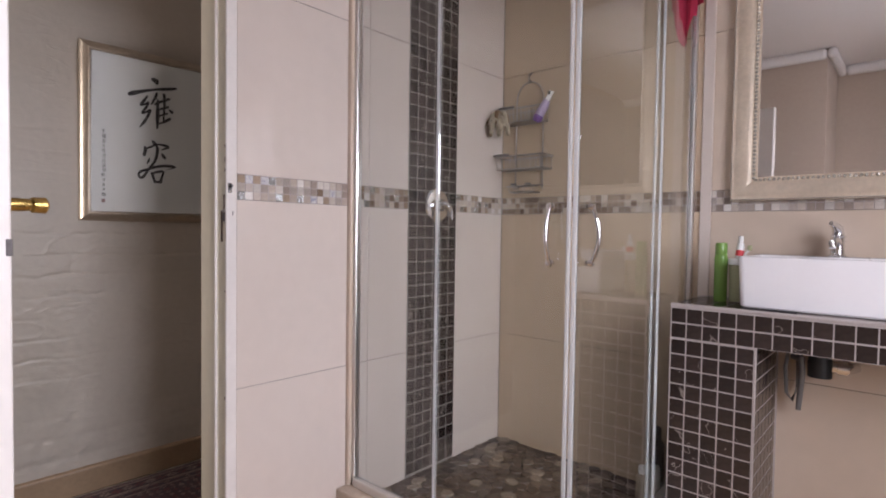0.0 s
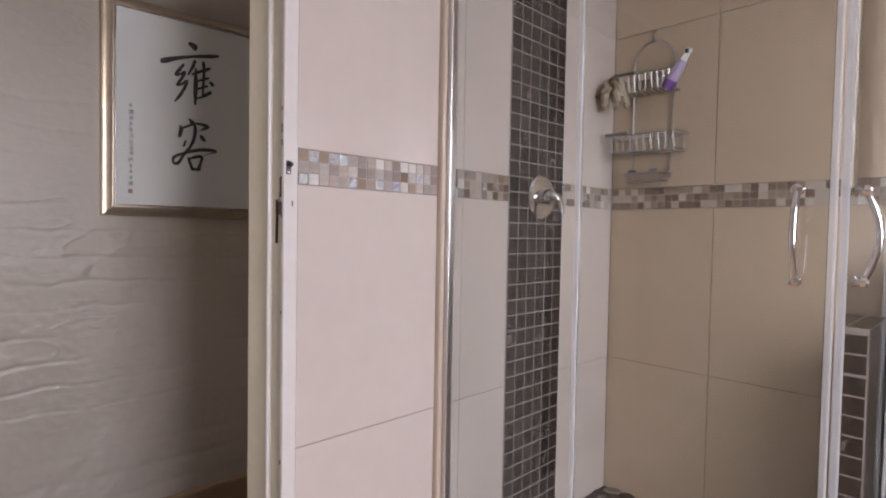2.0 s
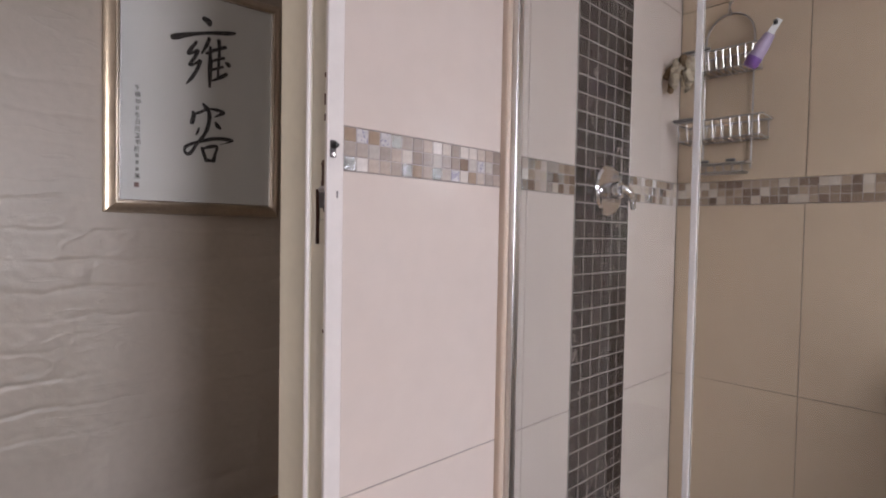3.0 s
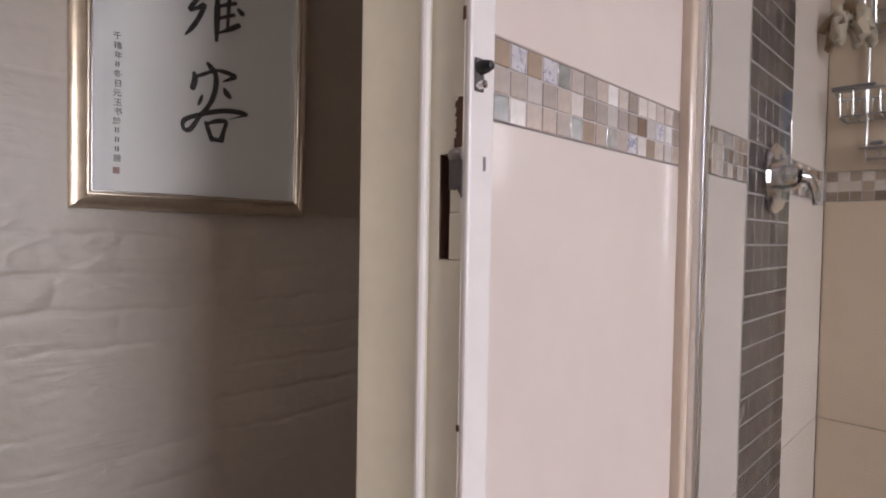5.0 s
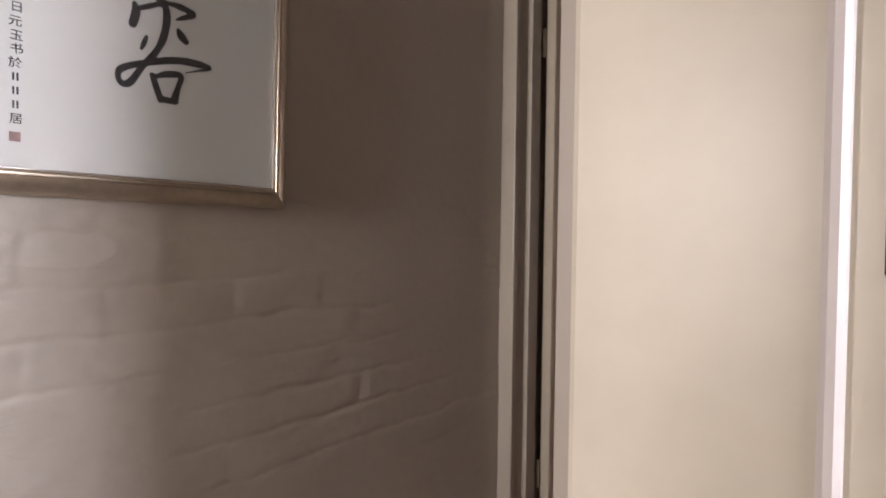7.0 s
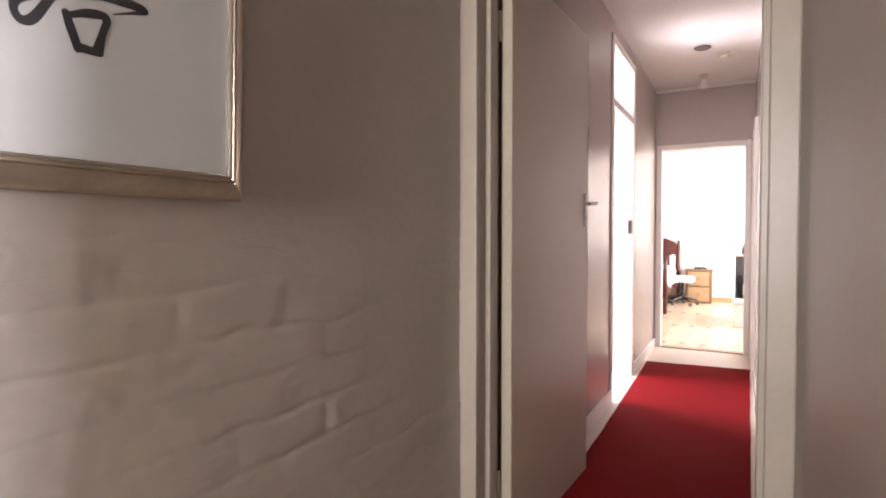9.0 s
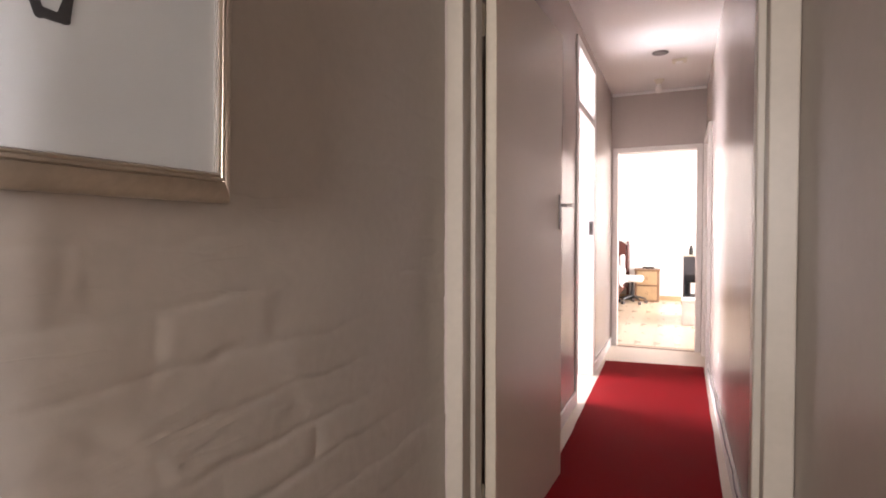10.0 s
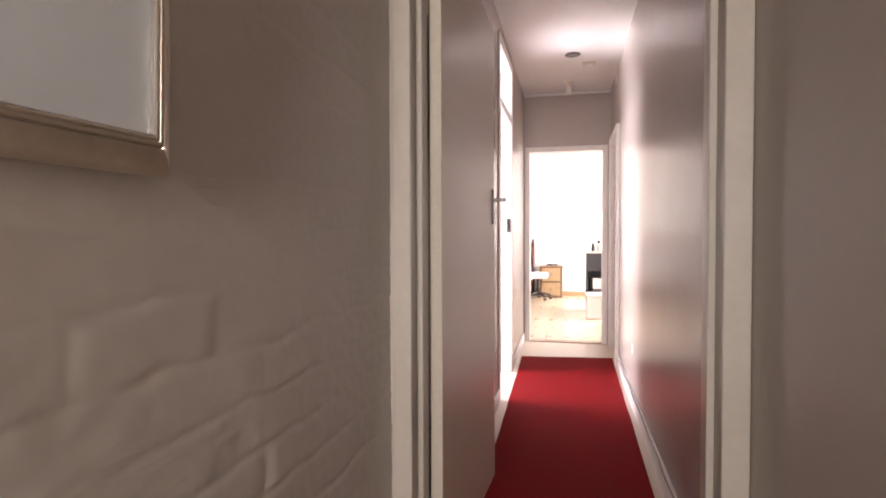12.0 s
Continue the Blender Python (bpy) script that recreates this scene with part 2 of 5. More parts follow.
M_MIRROR_FRAME = mat("antique_gold_frame", (0.74, 0.62, 0.49), 0.38, metal=0.25, var=0.12, scale=12, fine=80, bump=0.06)
M_MIRROR_BEAD = mat("silver_gilt_bead", (0.84, 0.79, 0.71), 0.25, metal=0.6, var=0.15)
M_MIRROR = mat("mirror_silver", (0.90, 0.90, 0.90), 0.02, metal=1.0, var=0.0)
M_CERAMIC = mat("white_ceramic", (0.84, 0.82, 0.84), 0.10, var=0.01, coat=0.4)
M_RED = weave(mat("red_runner_carpet", (0.235, 0.006, 0.009), 0.95, var=0.18, scale=3, fine=220, shade=(0.19, 0.005, 0.008)), 38.0, 0.3)
M_RED.node_tree.nodes["Principled BSDF"].inputs["Specular IOR Level"].default_value = 0.08
M_FRINGE = mat("carpet_fringe", (0.62, 0.50, 0.42), 0.9, var=0.1)
M_VINYL = mat("cream_floor", (0.66, 0.56, 0.46), 0.30, var=0.06, scale=4, fine=40)
M_LAMINATE = mat("honey_laminate", (0.66, 0.53, 0.39), 0.28, var=0.10, scale=3, fine=30, objects=0.08)
M_SKIRT_TAN = mat("tan_skirting", (0.36, 0.245, 0.15), 0.5, var=0.12, scale=8, fine=60, bump=0.1)
M_RUGBASE = mat("dark_persian_pile", (0.10, 0.045, 0.045), 0.95, var=0.35, scale=26, fine=190, shade=(0.035, 0.030, 0.045))
M_RUGLINE = mat("rug_motif_wool", (0.40, 0.29, 0.23), 0.95, var=0.3, scale=60, fine=220)
M_RUGRED = mat("rug_red_wool", (0.22, 0.06, 0.06), 0.95, var=0.3, scale=60, fine=220)
M_PINK = mat("pink_cloth", (0.72, 0.05, 0.13), 0.85, var=0.12, scale=12, fine=160, bump=0.2)
M_GREEN = mat("green_plastic", (0.19, 0.34, 0.08), 0.25, var=0.05)
M_GREEN_LIQ = mat("pale_green_liquid", (0.40, 0.40, 0.24), 0.15, var=0.05)
M_PLASTIC_WHITE = mat("white_plastic", (0.80, 0.79, 0.78), 0.35, var=0.03)
M_PLASTIC_BLACK = mat("black_plastic", (0.02, 0.02, 0.022), 0.4, var=0.1)
M_PURPLE = mat("purple_plastic", (0.21, 0.09, 0.36), 0.3, var=0.1)
M_LILAC = mat("lilac_plastic", (0.50, 0.40, 0.58), 0.35, var=0.08)
M_RED_PRINT = mat("red_print", (0.65, 0.04, 0.05), 0.35, var=0.05)
M_MITT_BROWN = mat("tan_mitt_cloth", (0.30, 0.19, 0.10), 0.9, var=0.2, scale=40, fine=200, bump=0.4, bump_scale=120)
M_LOOFAH = mat("cream_loofah", (0.55, 0.46, 0.34), 0.9, var=0.2, scale=40, fine=200, bump=0.6, bump_scale=120)
M_GREY_PIPE = mat("grey_pipe", (0.19, 0.175, 0.17), 0.4, var=0.1)
M_MAHOGANY = mat("mahogany", (0.13, 0.035, 0.028), 0.25, var=0.2, scale=8, fine=60)
M_LINEN = mat("white_linen", (0.84, 0.83, 0.83), 0.9, var=0.04, scale=8, fine=120, bump=0.15)
M_PINE = mat("honey_pine", (0.52, 0.35, 0.19), 0.4, var=0.15, scale=9, fine=60)
M_OAK = mat("brown_oak", (0.26, 0.14, 0.07), 0.45, var=0.2, scale=10, fine=70)
M_CHARCOAL = mat("charcoal_board", (0.045, 0.045, 0.055), 0.4, var=0.12)
M_BULB = mat("opal_bulb", (0.82, 0.78, 0.74), 0.3, var=0.02)
M_FLOOR_TILE = mat("tan_floor_tile", (0.66, 0.44, 0.25), 0.3, var=0.1, scale=5, fine=40)

# ---- building tools ----


def cube(bm, x0, x1, y0, y1, z0, z1, bevel=0.0, seg=1):
    r = bmesh.ops.create_cube(bm, size=1, matrix=Matrix.LocRotScale(((x0 + x1) / 2, (y0 + y1) / 2, (z0 + z1) / 2), None, (abs(x1 - x0), abs(y1 - y0), abs(z1 - z0))))
    if bevel:
        es = {e for v in r["verts"] for e in v.link_edges}
        bmesh.ops.bevel(bm, geom=list(es), offset=bevel, segments=seg, affect="EDGES", profile=0.5)
    return bm


def block(x0, x1, y0, y1, z0, z1, bevel=0.0, seg=1):
    return cube(bmesh.new(), x0, x1, y0, y1, z0, z1, bevel, seg)


def tube(bm, pts, r, seg=8, closed=False):
    """A round bar along points; r one radius or one for each point."""
    pts = [Vector(p) for p in pts]
    rs = r if isinstance(r, (list, tuple)) else [r] * len(pts)
    rings, n = [], len(pts)
    up = Vector((0.13, 0.21, 0.97))
    for i, p in enumerate(pts):
        a, b = (pts[i - 1], pts[(i + 1) % n]) if closed else (pts[max(i - 1, 0)], pts[min(i + 1, n - 1)])
        d = (b - a).normalized()
        s = d.cross(up)
        if s.length < 1e-3:
            s = d.cross(Vector((1, 0, 0)))
        s.normalize()
        t = s.cross(d)
        rings.append([bm.verts.new(p + rs[i] * (math.cos(k * math.tau / seg) * s + math.sin(k * math.tau / seg) * t)) for k in range(seg)])
    for i in range(n if closed else n - 1):
        a, b = rings[i], rings[(i + 1) % n]
        for k in range(seg):
            bm.faces.new((a[k], a[(k + 1) % seg], b[(k + 1) % seg], b[k]))
    if not closed:
        bm.faces.new(rings[0][::-1])
        bm.faces.new(rings[-1])
    return bm


def lathe(bm, x, y, profile, seg=20):
    """Turns (radius, z) pairs round an upright axis."""
    rings = [[bm.verts.new((x + max(r, 1e-4) * math.cos(k * math.tau / seg), y + max(r, 1e-4) * math.sin(k * math.tau / seg), z)) for k in range(seg)] for r, z in profile]
    for a, b in zip(rings, rings[1:]):
        for k in range(seg):
            bm.faces.new((a[k], a[(k + 1) % seg], b[(k + 1) % seg], b[k]))
    bm.faces.new(rings[0][::-1])
    bm.faces.new(rings[-1])
    return bm


def turned(bm, m):
    bmesh.ops.transform(bm, matrix=m, verts=bm.verts)
    return bm


def mesh_of(name, bm, material, smooth=False):
    bmesh.ops.recalc_face_normals(bm, faces=bm.faces)
    me = bpy.data.meshes.new(name)
    bm.to_mesh(me)
    bm.free()
    me.materials.append(material)
    if smooth:
        me.polygons.foreach_set("use_smooth", [True] * len(me.polygons))
        me.set_sharp_from_angle(angle=radians(40))
    return me


def thing(name, at, label, category, group=""):
    ob = new(name)
    ob.location = at
    ob.empty_display_size = 0.05
    return tagged(ob, label, category, group)


def part(name, bm, material, parent, label="", smooth=False):
    """One mesh under a thing or part; the mesh is given in world places."""
    off, p = Vector(), parent
    while p:
        off += p.location
        p = p.parent
    if off.length:
        bmesh.ops.translate(bm, vec=-off, verts=bm.verts)
    ob = new(name, mesh_of(name, bm, material, smooth))
    ob.parent = parent
    return tagged(ob, label)


def piece(name, me, m, parent):
    ob = new(name, me)
    ob.parent = parent
    ob.matrix_basis = m
    return ob


def structure(name, bm, material, label="", smooth=False):
    return tagged(new(name, mesh_of(name, bm, material, smooth)), label, kind="structure")


# ---- large structure ----
ROOM_H = 2.55
BRICK_X = -1.075     # painted brick wall of the passage
PART_X0 = -0.172     # passage side of the bathroom partition
BACK_Y = 2.405       # tiled back wall of the bathroom
DOOR_Y0, DOOR_Y1 = 0.155, 0.966   # bathroom doorway
FRONT_Y0, FRONT_Y1 = 2.27, 2.45   # wall with the corridor doorway
COR_L, COR_R = -1.050, -0.185     # corridor walls
END_Y = 6.50

# floors
structure("floor_bathroom", block(-0.02, 2.80, -1.40, BACK_Y, -0.12, 0.0), M_FLOOR_TILE, "tan tiled bathroom floor")
structure("floor_passage", block(-1.25, -0.02, -1.70, END_Y + 0.06, -0.12, 0.0), M_VINYL, "cream vinyl floor of passage and corridor")
structure("floor_bedroom", block(-3.1, 1.8, END_Y + 0.06, 10.95, -0.12, -0.002), M_LAMINATE, "honey laminate bedroom floor")
structure("floor_study", block(-3.5, -1.25, 3.4, 6.4, -0.12, -0.001), M_VINYL, "cream floor of the side room")
# ceilings
structure("ceiling_bathroom", block(-0.02, 2.80, -1.40, BACK_Y + 0.1, ROOM_H + 0.03, ROOM_H + 0.15), M_CEIL, "white bathroom ceiling")
structure("ceiling_passage", block(-1.25, -0.02, -1.70, END_Y + 0.1, ROOM_H, ROOM_H + 0.12), M_CEIL, "white corridor ceiling")
structure("ceiling_bedroom", block(-3.1, 1.8, END_Y + 0.1, 10.95, ROOM_H, ROOM_H + 0.12), M_CEIL, "white bedroom ceiling")
structure("ceiling_study", block(-3.5, -1.25, 3.4, 6.4, ROOM_H, ROOM_H + 0.12), M_CEIL, "white ceiling of the side room")


def stepped(u0, f0, f1, u1, coarse, fine):
    """Lines from u0 to u1, close together between f0 and f1."""
    n, m, k = max(1, round((f0 - u0) / coarse)), round((f1 - f0) / fine), max(1, round((u1 - f1) / coarse))
    return np.concatenate((np.linspace(u0, f0, n, endpoint=False), np.linspace(f0, f1, m, endpoint=False), np.linspace(f1, u1, k + 1)))


def brick_wall():
    """Bagged and painted brick: flat faces, faint courses under thick paint and a few sharp creases."""
    ys, zs = stepped(-1.70, 0.45, 2.27, 2.30, 0.011, 0.0047), stepped(0.0, 0.45, 1.55, ROOM_H, 0.011, 0.0047)
    verts, faces = [], []
    course, brick = 0.086, 0.235
    for z in zs:
        low = max(0.38, min(1.0, 0.50 + 1.3 * (1.22 - z)))
        for y in ys:
            w = 0.018 * noise.noise((y * 2.3, z * 2.9, 4.0)) + 0.011 * noise.noise((y * 8, z * 8, 1.0)) + 0.004 * noise.noise((y * 25, z * 25, 1.7))
            zc = (z + w) / course
            row = math.floor(zc)
            fz = zc - row
            yc = (y + 0.020 * noise.noise((y * 9, z * 9, 8.0))) / brick + 0.5 * (row % 2)
            col = math.floor(yc)
            dz, dy = min(fz, 1 - fz) * course, min(yc - col, col + 1 - yc) * brick
            h = noise.cell((row * 1.7 + 0.5, col * 2.3 + 0.5, 3.3))
            h2 = noise.cell((row * 3.1 + 0.2, col * 1.3 + 0.7, 7.7))
            shown = max(0.12, min(1.0, 0.5 + 1.5 * noise.noise((y * 2.2, z * 3.5, 2.0)))) * low
            edge = min(1.0, dz / 0.016) * min(1.0, (dy / 0.030) ** 1.5)
            d = -0.0035 * math.exp(-(dz / 0.0065) ** 2) * shown - 0.0008 * math.exp(-(dy / 0.009) ** 2) * shown
            d += (0.0018 * h + 0.0034 * h2 * (0.55 - fz)) * edge * shown
            d += 0.0042 * noise.noise((y * 1.3, z * 1.6, 5.0)) + 0.0020 * noise.noise((y * 6 + z, z * 10, 0.5)) * low + 0.0009 * noise.noise((y * 14, z * 26, 2.5)) * low
            d += 0.0010 * noise.noise((y * 30, z * 44, 3.0)) * low
            rid = noise.noise((y * 6.0 - 0.4 * z, z * 15.0 - 1.5 * y, 11.0))
            here = max(0.0, min(1.0, 3.2 * noise.noise((y * 3.2, z * 4.2, 6.0)) - 0.15))
            d += 0.0020 * max(0.0, 1 - abs(rid) * 14) * here * low
            verts.append((BRICK_X - 0.001 + d, y, z))
    n = len(ys)
    for j in range(len(zs) - 1):
        for i in range(n - 1):
            a = j * n + i
            faces.append((a, a + 1, a + n + 1, a + n))
    me = bpy.data.meshes.new("wall_brick")
    me.from_pydata(verts, [], faces)
    me.polygons.foreach_set("use_smooth", [True] * len(faces))
    me.materials.append(M_BRICK_PAINT)
    return tagged(new("wall_brick", me), "white-painted uneven brick wall of the passage", kind="structure")


brick_wall()
structure("wall_brick_core", block(-1.25, BRICK_X - 0.02, -1.70, FRONT_Y0, 0, ROOM_H), M_BRICK_PAINT, "brick wall behind the paint")

# partition between bathroom and passage, with its doorway
wall_a = structure("wall_partition", block(PART_X0, -0.008, 0.9965, BACK_Y + 0.1, 0, ROOM_H + 0.05), M_PARTITION, "partition wall, tiled on the bathroom side")
structure("wall_partition_south", block(PART_X0, 0.0, -1.70, DOOR_Y0 - 0.035, 0, ROOM_H + 0.05), M_BATH_PLASTER, "plastered partition wall")
structure("wall_partition_head", block(PART_X0, -0.008, DOOR_Y0 - 0.035, 1.000, 2.075, ROOM_H + 0.05), M_BATH_PLASTER, "wall over the bathroom doorway")
wall_back = structure("wall_bathroom_back", block(-0.008, 2.80, BACK_Y + 0.008, BACK_Y + 0.16, 0, ROOM_H + 0.05), M_GROUT, "tiled back wall of the bathroom")


def wall_with_hole(name, axis, at0, at1, u0, u1, h, hu0, hu1, hz0, hz1, material, label):
    """A wall along x or y with one opening through it."""
    bm = bmesh.new()
    for a, b, c, d in ((u0, hu0, 0, h), (hu1, u1, 0, h), (hu0, hu1, 0, hz0), (hu0, hu1, hz1, h)):
        if b - a > 1e-4 and d - c > 1e-4:
            if axis == "y":
                cube(bm, at0, at1, a, b, c, d)
            else:
                cube(bm, a, b, at0, at1, c, d)
    return structure(name, bm, material, label)


# Unseen end wall; its framed opening is added to let the fill lamp in.
wall_with_hole("wall_passage_end", "x", -1.84, -1.70, -1.25, -0.02, ROOM_H, -0.98, -0.26, 0.72, 2.18, M_WALL, "end wall of the passage with an added window opening")
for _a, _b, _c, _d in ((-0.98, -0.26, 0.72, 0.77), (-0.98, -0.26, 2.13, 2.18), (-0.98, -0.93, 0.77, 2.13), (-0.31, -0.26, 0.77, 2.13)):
    structure("added_opening_frame", block(_a, _b, -1.79, -1.74, _c, _d, 0.004), M_FRAME_WHITE, "white frame of the added passage opening")
wall_with_hole("wall_bathroom_window", "y", 2.70, 2.84, -1.40, BACK_Y, ROOM_H + 0.05, 0.27, 1.27, 0.75, 2.05, M_BATH_PLASTER, "plastered bathroom wall with a window")
structure("wall_bathroom_south", block(1.0, 2.84, -1.52, -1.02, 0, ROOM_H + 0.05), M_BATH_PLASTER, "plastered bathroom wall")
structure("wall_bathroom_pier", block(0.0, 0.9995, -1.40, -0.42, 0, ROOM_H + 0.05), M_BATH_PLASTER, "plastered projecting wall in the bathroom")
# corridor
wall_with_hole("wall_corridor_door", "x", FRONT_Y0 + 0.012, FRONT_Y1, BRICK_X - 0.1, PART_X0, ROOM_H, -1.062, -0.187, 0, 2.075, M_WALL, "painted wall around the corridor doorway")
wall_with_hole("wall_corridor_left", "y", COR_L - 0.13, COR_L, FRONT_Y1, END_Y, ROOM_H, 4.40, 5.26, 0, 2.45, M_WALL, "mauve-grey painted corridor wall")
wall_with_hole("wall_corridor_right", "y", COR_R, COR_R + 0.12, FRONT_Y1, END_Y, ROOM_H, 5.55, 6.38, 0, 2.03, M_WALL, "mauve-grey painted corridor wall")
wall_with_hole("wall_bedroom_door", "x", END_Y, END_Y + 0.11, -3.1, 1.8, ROOM_H, -1.035, -0.215, 0, 2.005, M_WALL, "painted end wall of the corridor")
# rooms beyond
wall_with_hole("wall_bedroom_right", "y", 1.60, 1.74, END_Y + 0.11, 10.95, ROOM_H, 7.6, 10.4, 0.75, 2.3, M_WHITE_WALL, "white bedroom wall with a window")
structure("wall_bedroom_left", block(-3.1, -3.0, END_Y + 0.11, 10.95, 0, ROOM_H), M_WHITE_WALL, "white bedroom wall")
structure("wall_bedroom_end", block(-3.0, 1.60, 10.80, 10.95, 0, ROOM_H), M_WHITE_WALL, "white bedroom wall")
structure("lining_bedroom", block(-3.0, -1.09, END_Y + 0.112, END_Y + 0.13, 0, ROOM_H), M_WHITE_WALL, "white inner face of the bedroom wall")
wall_with_hole("wall_study_window", "y", -3.42, -3.28, 3.4, 6.4, ROOM_H, 4.1, 5.7, 0.8, 2.2, M_WHITE_WALL, "white wall of the side room with a window")
structure("wall_study_north", block(-3.28, COR_L - 0.13, 6.3, 6.4, 0, ROOM_H), M_WHITE_WALL, "white wall of the side room")
structure("wall_study_south", block(-3.28, COR_L - 0.13, 3.4, 3.5, 0, ROOM_H), M_WHITE_WALL, "white wall of the side room")
structure("lining_study", block(COR_L - 0.145, COR_L - 0.132, 5.26, 6.3, 0, ROOM_H), M_WHITE_WALL, "white inner face of the side room wall")


def window_unit(name, x, y0, y1, z0, z1, label, mullions=1, slats=0):
    """A window in a wall that faces along x, with frame, mullions, panes and a blind."""
    w = tagged(new(name), label, "window", kind="structure")
    for a, b, c, d in ((y0, y1, z0, z0 + 0.05), (y0, y1, z1 - 0.05, z1), (y0, y0 + 0.05, z0 + 0.05, z1 - 0.05), (y1 - 0.05, y1, z0 + 0.05, z1 - 0.05)):
        part("window_frame", block(x - 0.025, x + 0.025, a, b, c, d, 0.004), M_FRAME_WHITE, w)
    for k in range(mullions):
        y = y0 + (y1 - y0) * (k + 1) / (mullions + 1)
        part("mullion", block(x - 0.02, x + 0.02, y - 0.02, y + 0.02, z0 + 0.05, z1 - 0.05, 0.003), M_FRAME_WHITE, w)
    part("window_sill", block(x - 0.10, x - 0.03, y0 - 0.02, y1 + 0.02, z0 - 0.03, z0, 0.004), M_FRAME_WHITE, w)
    if slats:
        part("headrail", block(x - 0.075, x - 0.035, y0 + 0.01, y1 - 0.01, z1 - 0.04, z1 - 0.002, 0.003), M_PLASTIC_WHITE, w)
        proto = mesh_of("slat", turned(block(-0.018, 0.018, y0 + 0.015, y1 - 0.015, -0.0006, 0.0006), pose(0, 0, 0, 0, -24, 0)), M_PLASTIC_WHITE)
        for k in range(slats):
            piece("slat", proto, pose(x - 0.055, 0, z0 + 0.03 + k * (z1 - z0 - 0.08) / (slats - 1)), w)
    return w


window_unit("window_bathroom", 2.74, 0.27, 1.27, 0.75, 2.05, "white window with an open slatted blind", 1, 32)
window_unit("window_study", -3.34, 4.1, 5.7, 0.8, 2.2, "white window of the side room", 2)
window_unit("window_bedroom", 1.66, 7.6, 10.4, 0.75, 2.3, "wide white bedroom window", 3)

# cornices in bathroom and corridor
structure("cornice_bathroom", block(1.062, 2.70, -1.02, -0.955, ROOM_H - 0.05, ROOM_H + 0.03, 0.025, 2), M_CEIL, "white plaster cornice")
structure("cornice_pier_side", block(1.0, 1.06, -1.02, -0.36, ROOM_H - 0.05, ROOM_H + 0.03, 0.025, 2), M_CEIL, "white plaster cornice on the projecting wall")
structure("cornice_pier", block(0.0, 0.998, -0.42, -0.36, ROOM_H - 0.05, ROOM_H + 0.03, 0.025, 2), M_CEIL, "white plaster cornice on the projecting wall")
structure("cornice_corridor_end", block(COR_L, COR_R, END_Y - 0.03, END_Y, ROOM_H - 0.03, ROOM_H, 0.01), M_CEIL, "small white cornice")

# ---- door frames ----


